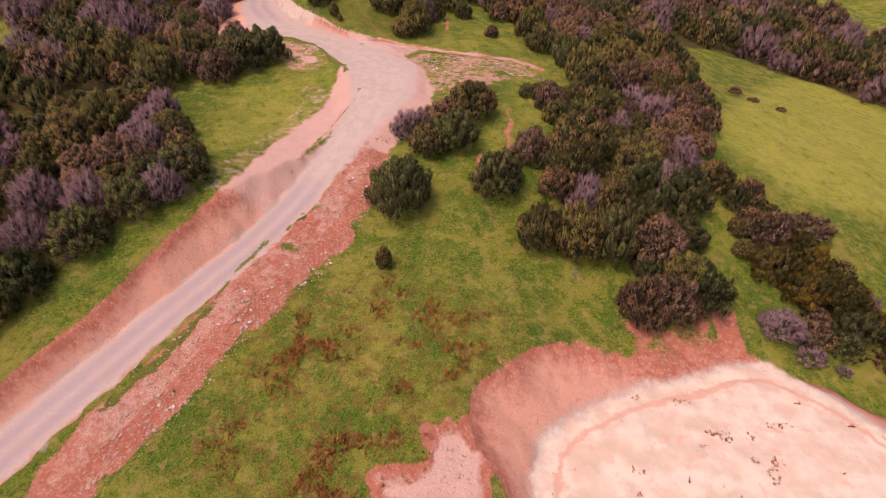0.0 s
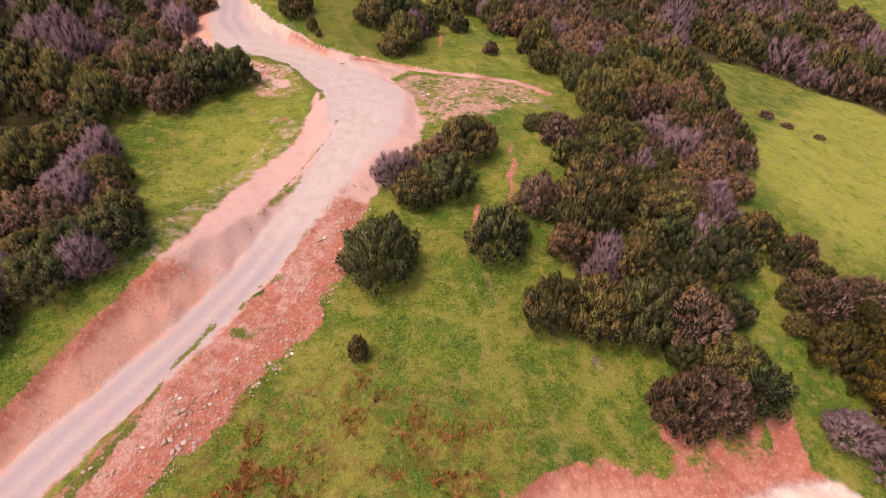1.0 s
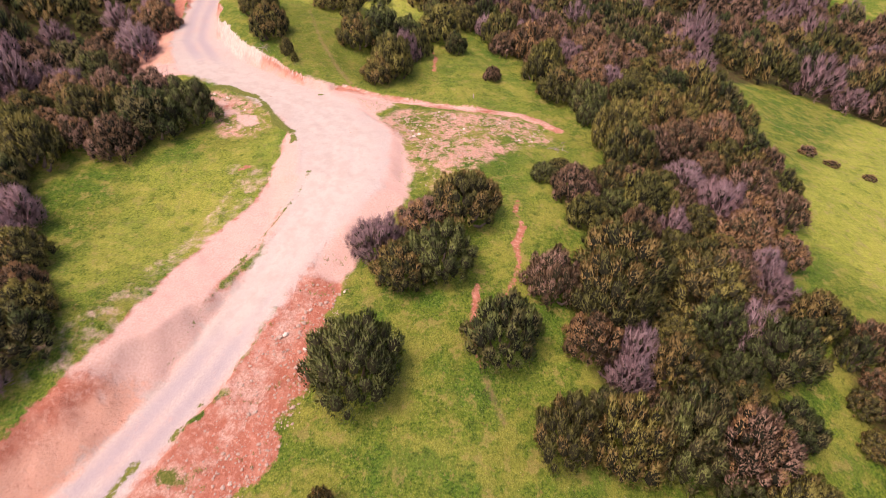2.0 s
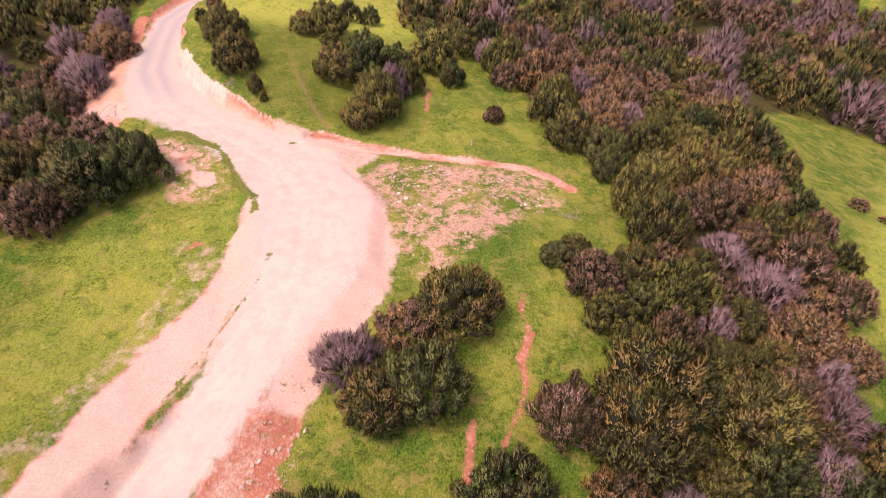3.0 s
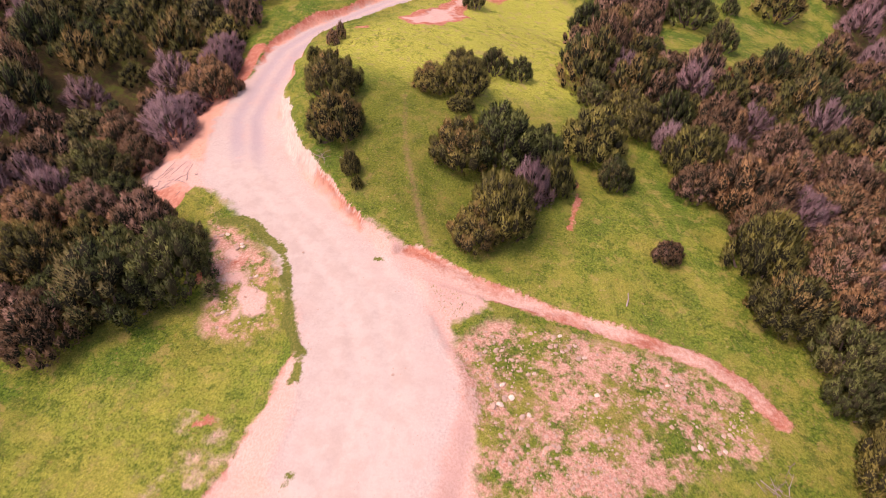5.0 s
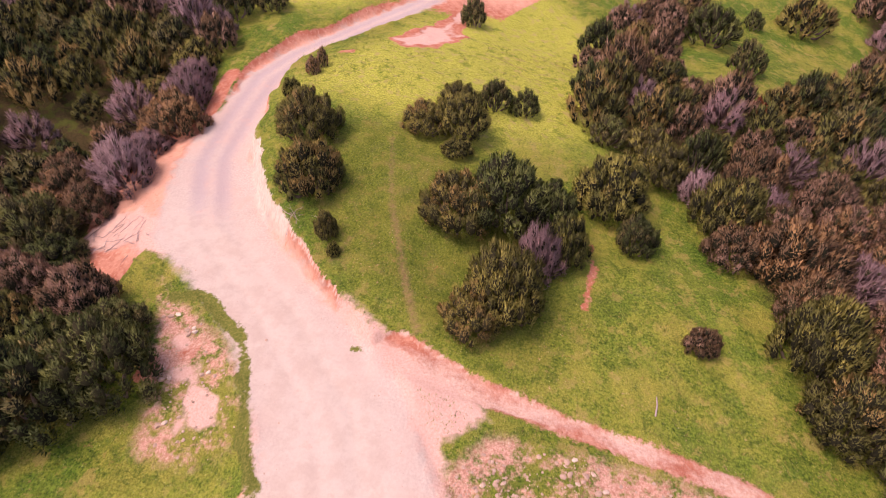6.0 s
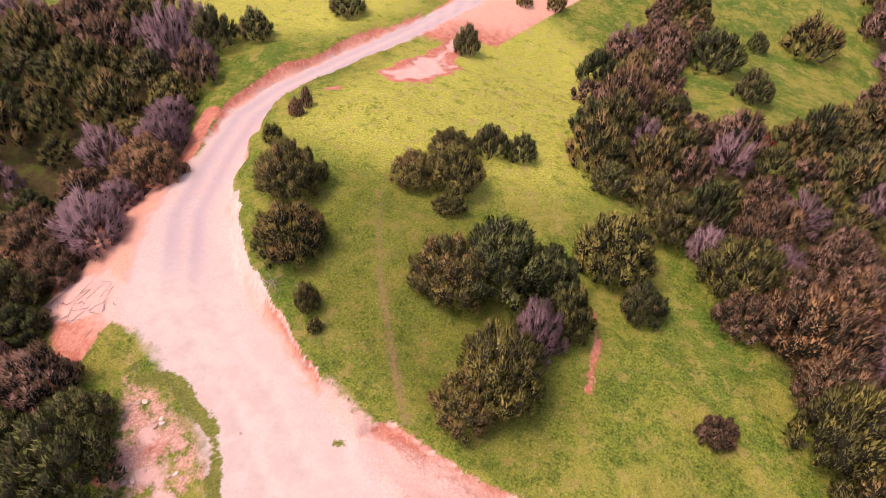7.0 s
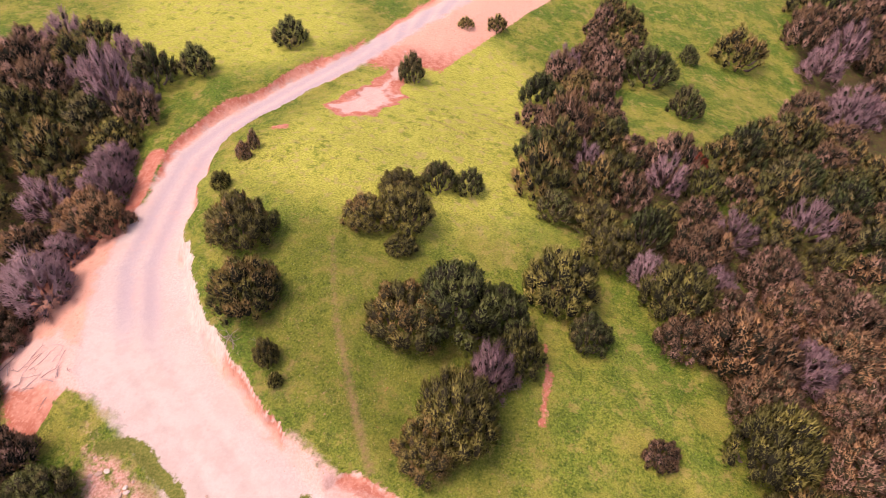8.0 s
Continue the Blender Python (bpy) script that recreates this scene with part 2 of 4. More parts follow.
RUSHLEAF = leaf_material("dry_rushes", (0.20, 0.080, 0.024), (0.46, 0.175, 0.060), (0.58, 0.27, 0.095), (0.55, 0.160, 0.065))
BLADE = leaf_material("grass_blades", (0.070, 0.120, 0.015), (0.170, 0.250, 0.035), (0.330, 0.400, 0.080), (0.380, 0.350, 0.100))
BARK = plain("grey_bark", (0.10, 0.07, 0.06), (0.24, 0.18, 0.16), 6.0)
DEADWOOD = plain("bleached_branches", (0.25, 0.18, 0.17), (0.46, 0.37, 0.36), 6.0)
ROCK = plain("pale_clay_stone", (0.52, 0.37, 0.29), (0.84, 0.74, 0.63), 3.0)


# ---- the lie of the land ----
COEF = [-2.44, 9.229, -4.928, -0.608, 1.425, -4.287, -3.868, -2.507, 1.935, -3.181, -1.064, -0.438, -1.478, 1.648, 1.165]
BUMPS = [(-22, 42, 2.46), (-21, 57, -1.09), (-25, 101, -0.07), (-7, 118, -1.64), (6, 60, 1.41), (14, 34, -1.27), (-10, 33, -1.76), (-20, 83, -0.19), (32, 48, 0.67), (-34, 106, -0.61), (-3, 27, 1.6), (0, 80, -0.42), (-20, 70, -0.36), (-12, 107, 0.44), (5, 70, -0.15), (48, 78, -0.33), (-22, 91, 2.89), (-34, 85, -2.29), (-36, 88, -1.8), (-34, 79, -0.8)]
# centre of the road: x, y, half width, height
ROAD = np.array([(-38, 0, 2.2, -15.4), (-31.5, 13, 2.2, -13.2), (-26.0, 22.5, 2.1, -11.4), (-21.6, 29.6, 1.9, -9.9), (-16.1, 38.3, 1.8, -8.2), (-13.5, 43.2, 1.8, -7.1),
                 (-11.4, 48.7, 1.9, -5.7), (-9.3, 54.6, 2.3, -4.4), (-7.4, 60, 3.5, -3.2), (-8.0, 66, 4.1, -2.4), (-11, 71, 3.6, -2.1), (-17.3, 76.3, 2.8, -1.6), (-20.8, 78.5, 2.9, -1.2),
                 (-24.6, 81, 3.4, -0.7), (-28.2, 87, 2.7, 0.1), (-29.4, 93, 2.1, 1.2), (-30.2, 98.5, 1.9, 2.0), (-29.2, 103, 1.8, 2.5), (-26.4, 109.4, 1.7, 3.1),
                 (-22.3, 117.3, 1.6, 4.0), (-19.4, 124.3, 1.6, 4.8), (-13, 138, 1.7, 6.2), (-4, 154, 1.7, 7.8), (8, 172, 1.7, 9.5)])
SIDE = np.array([(-9.5, 75.2, 1.2, -1.75), (-4.7, 74.5, 0.6, -2.35), (-0.5, 74.2, 0.45, -2.7), (3.8, 74.0, 0.45, -3.05), (7.7, 73.7, 0.45, -3.4), (10.0, 72.7, 0.4, -3.75), (11.4, 71.2, 0.4, -4.0)])
PIT = [(5.0, 4), (5.0, 15), (5.4, 20), (6.3, 23.4), (9.0, 25.8), (13.3, 28.0), (17.4, 29.0), (21.6, 30.6), (24.8, 30.6), (28.8, 27.0), (31, 23.4), (33.5, 15), (34, 4)]
PIT_Z = -14.3


def lattice(i, j, seed):
    h = np.sin(i * 127.1 + j * 311.7 + seed * 74.7) * 43758.5453
    return h - np.floor(h)


def wander(x, y, size, seed=0):
    """Smooth noise of -1 to 1 with lumps of that size."""
    u, v = x / size, y / size
    i, j = np.floor(u), np.floor(v)
    f, g = u - i, v - j
    f, g = f * f * (3 - 2 * f), g * g * (3 - 2 * g)
    a = lattice(i, j, seed) * (1 - f) + lattice(i + 1, j, seed) * f
    b = lattice(i, j + 1, seed) * (1 - f) + lattice(i + 1, j + 1, seed) * f
    return 2 * (a * (1 - g) + b * g) - 1


def along(x, y, line):
    """How far inside a band of varying half width (outside: minus), its height there, the offset to the right of its centre, and the half width."""
    best = np.full(x.shape, 1e9)
    inside, height, side, half = (np.zeros(x.shape) for _ in range(4))
    for a, b in zip(line[:-1], line[1:]):
        dx, dy = b[0] - a[0], b[1] - a[1]
        s = np.clip(((x - a[0]) * dx + (y - a[1]) * dy) / (dx * dx + dy * dy), 0, 1)
        ex, ey = x - a[0] - s * dx, y - a[1] - s * dy
        d = np.hypot(ex, ey)
        near = d < best
        best = np.where(near, d, best)
        w = a[2] + s * (b[2] - a[2])
        inside = np.where(near, w - d, inside)
        half = np.where(near, w, half)
        side = np.where(near, np.where(ex * dy - ey * dx > 0, d, -d), side)
        if len(a) > 3:
            height = np.where(near, a[3] + s * (b[3] - a[3]), height)
    return inside, height, side, half


def within(x, y, polygon):
    """How far inside a polygon (outside: minus)."""
    d, odd = np.full(x.shape, 1e9), np.zeros(x.shape, bool)
    for (ax, ay), (bx, by) in zip(polygon, polygon[1:] + polygon[:1]):
        dx, dy = bx - ax, by - ay
        s = np.clip(((x - ax) * dx + (y - ay) * dy) / (dx * dx + dy * dy), 0, 1)
        d = np.minimum(d, np.hypot(x - ax - s * dx, y - ay - s * dy))
        if dy:
            odd ^= ((ay > y) != (by > y)) & (x < dx * (y - ay) / dy + ax)
    return np.where(odd, d, -d)


def hillside(x, y):
    x, y = np.clip(x, -75, 95), np.clip(y, -10, 190)
    u, v = (x + 5) / 50, (y - 70) / 60
    powers = [u**i * v**j for i in range(5) for j in range(5) if i + j <= 4]
    z = sum(c * p for c, p in zip(COEF, powers))
    for a, b, k in BUMPS:
        z = z + k * np.exp(-((x - a) ** 2 + (y - b) ** 2) / 144.5)
    return z


def ground(x, y, full=False):
    """Height of the land; full: with the bands of road, cuttings and pit."""
    x, y = np.asarray(x, float), np.asarray(y, float)
    raw = hillside(x, y) + 0.16 * wander(x, y, 3.1, 1) + 0.3 * wander(x, y, 9.0, 2)
    z = raw
    road, road_z, side, half = along(x, y, ROAD)
    wob = 0.35 * wander(x, y, 1.7, 3) + 0.15 * wander(x, y, 0.6, 4)
    out = np.maximum(0, -(road + 0.25 * wander(x, y, 1.3, 5)))
    steep = np.where(side > 0, 2.4 + wob, 1.05 + 0.3 * wob)
    z = np.clip(z, road_z - 0.35 * out, road_z + steep * out)
    track, track_z, tside, _ = along(x, y, SIDE)
    tout = np.maximum(0, -(track + 0.12 * wander(x, y, 0.9, 6)))
    z = np.where(tout < 6, np.clip(z, track_z - 0.5 * tout, track_z + (2.0 + wob) * tout), z)
    pit = within(x, y, PIT)
    pout = np.maximum(0, -(pit + 0.5 * wander(x, y, 2.6, 7)))
    z = np.where(pout < 14, np.clip(z, PIT_Z - 0.5 * pout, PIT_Z + (0.62 - 0.27 * np.clip((x - 6) / 7, 0, 1) + 0.2 * wob) * pout), z)
    moved = z - raw
    on = np.clip(road / 0.4, 0, 1)
    ruts = np.exp(-((np.abs(side) - 0.85) / 0.28) ** 2)
    z = z + on * (0.03 * wander(x, y, 0.8, 8) - 0.05 * ruts) + (1 - on) * (0.06 * wander(x, y, 0.7, 9) + 0.05 * wander(x, y, 1.6, 10))
    if not full:
        return z
    return z, dict(road=road, side=side, half=half, track=track, pit=pit, moved=moved, out=out, tout=tout, pout=pout)


def height(x, y):
    return float(ground(np.array([x]), np.array([y]))[0])


BERM = np.array([(-22.5, 18.5, 1.6), (-19.3, 24.5, 1.9), (-16.6, 30, 1.9), (-13.2, 35.3, 1.9), (-10.4, 40, 2.0), (-8.7, 45, 1.8), (-7.6, 50, 1.3), (-6.2, 53.5, 0.7)])
SHOULDER = np.array([(-31, 20, 0.8), (-27.5, 25.2, 1.0), (-24, 30.5, 1.2), (-20.2, 37.3, 1.3), (-17.0, 44.3, 1.5), (-15.5, 50.3, 1.8), (-14.2, 54, 1.95), (-12.9, 57.8, 1.5), (-12.1, 60.8, 1.3), (-12.2, 64, 1.0), (-12.7, 67, 0.4)])
RUBBLE = [(-2.6, 60.5), (-3.0, 65.5), (-5.4, 69.8), (-4.0, 72.3), (0.8, 73.0), (7.6, 73.2), (10.6, 71.2), (10.6, 68.9), (6.5, 66.0), (3.8, 63.0), (0, 59.5)]
# bare red patches and trodden lines: x, y, x, y, half width
BARE = [(-31.6, 83.5, -32.0, 91.0, 0.7), (-32.0, 91.0, -33.2, 97.5, 0.8), (-31.0, 79.5, -28.0, 79.0, 1.4), (-30.0, 82.5, -28.6, 81.5, 1.0), (-24.1, 100.9, -23.4, 101.2, 0.35), (-16.1, 62.2, -15.6, 62.6, 0.25),
        (6.3, 58.6, 6.0, 57.2, 0.13), (6.0, 57.2, 6.4, 55.6, 0.17), (6.4, 55.6, 5.8, 54.0, 0.22), (5.8, 54.0, 5.9, 52.2, 0.2), (5.9, 52.2, 5.2, 50.6, 0.15), (5.2, 50.6, 4.5, 49.2, 0.1), (2.9, 50.2, 2.6, 47.4, 0.14), (2.6, 47.4, 2.9, 44.8, 0.14), (-0.5, 84.4, -0.7, 81.2, 0.16), (-0.9, 86.6, -0.6, 84.4, 0.10),
        (22.6, 35.2, 22.4, 31.5, 1.0), (-21.5, 70.5, -20.0, 72.5, 0.5)]
TROD = [(-12.4, 107.6, -9.2, 106.6, 0.1), (-9.6, 105.2, -7.0, 104.6, 0.05), (-7.0, 110.8, -5.2, 110.2, 0.1), (-11.0, 109.4, -8.4, 108.9, 0.0), (-8.9, 76.7, -11.2, 80.7, 0.16), (-11.2, 80.7, -13.2, 84.4, 0.12), (-13.2, 84.4, -15.1, 89.6, 0.05), (-15.1, 79.4, -14.6, 81.4, 0.06), (3.2, 44.0, 4.2, 41.5, 0.1)]
VERGE = [(-27.0, 77.0, -25.5, 76.4, 0.0), (-23.0, 75.3, -21.0, 75.6, 0.3), (-21.0, 75.6, -19.1, 74.4, 0.3), (-19.1, 74.4, -17.6, 73.7, 0.32), (-17.6, 73.7, -16.4, 72.2, 0.28), (-16.4, 72.2, -15.3, 70.3, 0.25), (-15.3, 70.3, -14.5, 68.8, 0.25), (-14.5, 68.8, -12.9, 67.0, 0.35), (-12.9, 67.0, -12.2, 65.5, 0.3), (-10.2, 61.0, -10.6, 58.5, 0.04), (-10.6, 58.5, -12.1, 55.0, 0.0), (-12.1, 55.0, -13.6, 50.5, 0.05),
         (-13.6, 50.5, -15.6, 43.5, -0.05), (-15.2, 38.2, -16.8, 35.0, 0.16), (-16.8, 35.0, -17.5, 31.5, 0.1), (-17.5, 31.5, -19.2, 28.0, 0.2), (-19.2, 28.0, -22.0, 23.0, 0.3), (-11.9, 75.0, -11.5, 75.2, 0.02), (-13.8, 39.5, -12.8, 41.5, 0.05)]
APRON = [(-13.5, 78.0), (-8.4, 75.3), (-4.6, 74.0), (-3.9, 73.2), (-5.4, 71.5), (-4.9, 68.5), (-3.0, 66.0), (-1.6, 62.0), (-2.2, 57.5), (-4.4, 53.5), (-6.2, 50.0), (-8.6, 50.5), (-7.0, 57.0), (-7.5, 66), (-9.5, 71), (-15, 76.0)]
SCAR = [(-24.6, 76.5), (-22.4, 75.0), (-19.9, 73.9), (-18.1, 73.2), (-16.4, 71.8), (-15.2, 69.9), (-15.0, 68.2), (-16.2, 67.0), (-19.2, 66.9), (-20.0, 68.6), (-21.2, 70.9), (-22.5, 72.9)]
# trampled margin between the road and its turf verge
MARGIN = [(-24.6, 77.6), (-21.0, 76.7), (-17.4, 74.1), (-15.7, 71.6), (-14.2, 68.9), (-12.2, 65.8), (-10.5, 66.5), (-13.0, 70.5), (-16.0, 74.5), (-20.0, 77.2)]
SLIP = [(-22.2, 106.4), (-21.4, 109.2), (-19.2, 114.8), (-18.2, 122.6), (-17.2, 117.1), (-16.0, 109.3), (-17.4, 105.7), (-20.2, 104.8)]
SCARP = [(-17.6, 126), (-14.8, 128.5), (-13.8, 125.5), (-15.2, 122.6), (-16.8, 123.8)]
RAMP = [(-1.8, 23.0), (1.4, 23.6), (3.5, 18.0), (3.0, 12.0), (-6.0, 12.0), (-4.6, 18.3), (-4.3, 19.7), (-1.5, 20.8)]
SCRUB = [
    [(-54, 52), (-50, 64), (-40, 70), (-33, 68), (-30, 60), (-27, 56), (-23.5, 47), (-20.5, 43.5), (-22, 39.5), (-25.5, 35.5), (-30, 28), (-36, 24), (-46, 30)],
    [(-64, 98), (-57, 104), (-46, 113), (-37, 105), (-33.6, 98), (-32, 91), (-31.6, 84.5), (-32, 79), (-33, 70), (-50, 66), (-60, 74)],
    [(-33, 77), (-29.5, 76), (-26, 74.5), (-22.5, 72.5), (-21.8, 68), (-23, 65), (-27, 62), (-32, 64), (-36, 70)],
    [(-4, 117), (4, 113), (9, 108), (14, 104), (20, 106), (26, 104), (35, 96), (37, 84), (32, 76), (32, 67), (29.5, 58), (24, 50), (20, 45), (15, 50), (13.5, 56), (14.5, 62), (15, 68), (13.2, 75), (10.2, 80), (8, 86), (5.5, 92), (0, 95.5), (-4, 100), (-5, 108)],
    [(25.5, 48), (28, 49.5), (33, 46), (36, 40), (38, 33), (33, 31.5), (29, 34), (27, 38.5), (25.5, 43)],
    [(34, 92), (48, 98), (60, 88), (76, 72), (90, 80), (90, 160), (60, 170), (30, 160), (26, 140), (30, 120), (24, 110)],
    [(-90, 140), (-70, 120), (-52, 124), (-45, 140), (-40, 160), (-80, 170)],
    [(10, 110), (14, 116), (24, 128), (42, 128), (35, 98), (26, 103), (20, 105), (13, 105)],
    [(-5.5, 116), (-1, 130), (3, 142), (9, 142), (4, 124), (4.5, 112)],
    [(8, 60), (10, 55), (8.5, 46), (10, 40), (15, 38), (19.5, 36.5), (22, 38), (22.5, 43), (23.5, 49), (28, 56), (22, 62), (14, 62)],
]


# open grass between the stands
CLEAR = [[(29, 121), (34, 133), (50, 135), (47, 123)], [(34.5, 101), (39.5, 102), (41, 86), (42, 77), (36.5, 76), (33.5, 84)]]


def capsules(x, y, rows):
    best = np.full(x.shape, -1e9)
    for ax, ay, bx, by, r in rows:
        dx, dy = bx - ax, by - ay
        s = np.clip(((x - ax) * dx + (y - ay) * dy) / (dx * dx + dy * dy), 0, 1)
        best = np.maximum(best, r - np.hypot(x - ax - s * dx, y - ay - s * dy))
    return best


def spread(lo, hi, step, reach, growth=1.28):
    """Even steps from lo to hi, then growing ones out to the horizon."""
    mid = np.arange(lo, hi + step / 2, step)
    far, d = [], step
    while sum(far) < reach:
        d *= growth
        far.append(d)
    far = np.cumsum(far)
    return np.concatenate([(lo - far)[::-1], mid, hi + far])


def mesh_of(name, verts, faces, materials, tones=None, smooth=False, slots=None, tips=None, soft=None):
    me = bpy.data.meshes.new(name)
    verts, faces = np.asarray(verts, np.float32), np.asarray(faces, np.int32)
    n = faces.shape[1]
    me.vertices.add(len(verts))
    me.vertices.foreach_set("co", verts.ravel())
    me.loops.add(faces.size)
    me.loops.foreach_set("vertex_index", faces.ravel())
    me.polygons.add(len(faces))
    me.polygons.foreach_set("loop_start", np.arange(0, faces.size, n, dtype=np.int32))
    for m in materials:
        me.materials.append(m)
    if slots is not None:
        me.polygons.foreach_set("material_index", np.asarray(slots, np.int32))
    me.polygons.foreach_set("use_smooth", np.full(len(faces), smooth))
    if tones is not None:
        a = me.attributes.new("tone", "FLOAT", "POINT")
        a.data.foreach_set("value", np.asarray(tones, np.float32))
    if tips is not None:
        a = me.attributes.new("tip", "FLOAT", "POINT")
        a.data.foreach_set("value", np.asarray(tips, np.float32))
    me.update()
    me.validate()
    if soft is not None:
        # leaves share the rounded form of their plume
        me.polygons.foreach_set("use_smooth", np.full(len(faces), True))
        me.normals_split_custom_set_from_vertices(np.asarray(soft, np.float32))
    return me


def build_ground():
    xs, ys = spread(-42, 36, 0.21, 2600), spread(15, 112, 0.21, 2600)
    gx, gy = np.meshgrid(xs, ys)
    x, y = gx.ravel(), gy.ravel()
    z, f = ground(x, y, True)
    nx, ny = len(xs), len(ys)
    i = (np.arange(ny - 1)[:, None] * nx + np.arange(nx - 1)).ravel()
    me = mesh_of("ground", np.stack([x, y, z], 1), np.stack([i, i + 1, i + nx + 1, i + nx], 1), [GROUND], smooth=True)
    cut = np.abs(f["moved"]) - 0.12
    near = np.minimum(f["out"], np.minimum(f["tout"], f["pout"]))
    clay = np.minimum(cut * 1.5, 5.5 - near)
    clay = np.where((f["side"] < 0) & (y > 63) & (y < 79) & (x > -27), -1.0, clay)
    banked = ((f["side"] > 0) & (y > 63) & (y < 93) & (f["out"] < 4)) | (f["tout"] < 2.5)
    bare = capsules(x, y, BARE) + 0.14 * wander(x, y, 0.9, 67)
    berm, shoulder = along(x, y, BERM)[0] + 0.45 * wander(x, y, 1.4, 61) + 0.3 * wander(x, y, 0.7, 62), along(x, y, SHOULDER)[0] + 0.2 * wander(x, y, 1.6, 63)
    berm_side = along(x, y, BERM)[2]
    rough = 0.6 * wander(x, y, 1.5, 71) + 0.3 * wander(x, y, 0.7, 72)
    patches = np.max([within(x, y, SLIP), within(x, y, SCARP), within(x, y, RAMP)], axis=0) + rough
    layers = dict(
        clay=np.max([clay, bare, f["track"] + 0.1, shoulder, berm + 0.1, patches], axis=0),
        depth=np.where(f["pout"] > 0, np.abs(f["moved"]), 0.9),
        lip=np.where(banked, np.where(f["tout"] < 2.5, 0.09 - np.abs(np.abs(f["moved"]) - 0.16), 0.17 - np.abs(np.abs(f["moved"]) - 0.24)), -5.0),
        chalk=capsules(x, y, [(-26.0, 90.2, -23.8, 86.4, 0.8), (-23.8, 86.4, -21.4, 83.4, 0.9), (-21.4, 83.4, -19.2, 81.6, 0.5), (-19.2, 81.6, -16.8, 80.2, 0.1)]),
        pale=np.where(f["road"] > -1, np.minimum(f["half"] * 0.75 - np.abs(f["side"] + 0.3), np.minimum(y - 46, 82 - y) * 0.5), -5.0),
        lush_shaded=np.minimum(within(x, y, [(-18, 83), (-14.5, 79.5), (-9, 77), (-2, 76.5), (0, 82), (-8, 90), (-14, 94), (-18, 90)]), 2.5),
        spoil=np.max([within(x, y, RUBBLE), within(x, y, SCAR), np.where(berm_side < 0.3, berm - 0.2, -5)], axis=0),
        gravel=np.maximum(f["road"] - 0.1, f["pit"] + 0.4),
        floor=f["pit"] * 0.8,
        apron=np.max([within(x, y, APRON) - 0.2, within(x, y, SLIP) - 0.8 + 1.4 * rough, within(x, y, RAMP) - 0.9 + rough, capsules(x, y, [(-31.5, 79.6, -26.5, 79.0, 1.5)]) + rough, within(x, y, MARGIN), within(x, y, SCAR) - 1.7 + 1.2 * wander(x, y, 0.9, 52), 
                     np.where(x < -9, np.minimum(np.maximum(shoulder, clay), np.minimum(y - 42, 68 - y) * 0.35), -9)], axis=0),
        wheel=np.where(f["road"] > 0, 0.5 - np.abs(np.abs(f["side"]) - 0.75), -1.0) - 0.9 * np.clip((y - 46) / 5, 0, 1) * np.clip((82 - y) / 4, 0, 1),
        verge=np.maximum(capsules(x, y, VERGE) + 0.16 * wander(x, y, 1.1, 65) + 0.12 * wander(x, y, 0.5, 66), np.minimum(np.where(berm_side < 0, berm, -5), 1.1 * wander(x, y, 1.5, 64) - 0.75)),
        trod=capsules(x, y, TROD),
        rush=np.minimum(within(x, y, [(-17, 20), (-13, 34), (-4, 37), (6, 33), (4, 27), (0, 23), (-4, 10)]), 3.0),
        dry=np.max([within(x, y, [(-27, 93), (-12, 90), (-1, 96), (2, 120), (-12, 130), (-20, 120)]), np.minimum(within(x, y, [(29, 62), (36, 50), (90, 50), (90, 110), (52, 90)]), 1.6),
                    within(x, y, [(-45, 105), (-28, 112), (-22, 122), (-40, 150), (-60, 140)]), np.minimum(within(x, y, [(-23, 47), (-17, 51), (-12, 60), (-14, 67), (-24, 62)]), 0.6), np.minimum(within(x, y, [(-20, 88), (-12, 77), (8, 74), (12, 62), (4, 52), (8, 66), (8, 80), (0, 96), (-12, 104)]), -0.5)], axis=0) - 1.0,
        litter=np.max([within(x, y, p) for p in SCRUB], axis=0) - 1.6,
    )
    for name, values in layers.items():
        a = me.attributes.new(name, "FLOAT", "POINT")
        a.data.foreach_set("value", np.clip(values, -9, 9).astype(np.float32))
    return tagged(new("ground", me), "hilly green pasture with clay road cuttings and a bare pit", "ground", kind="structure")


build_ground()


# ---- scrub ----
def unit(v):
    return v / np.maximum(np.linalg.norm(v, axis=-1, keepdims=True), 1e-9)


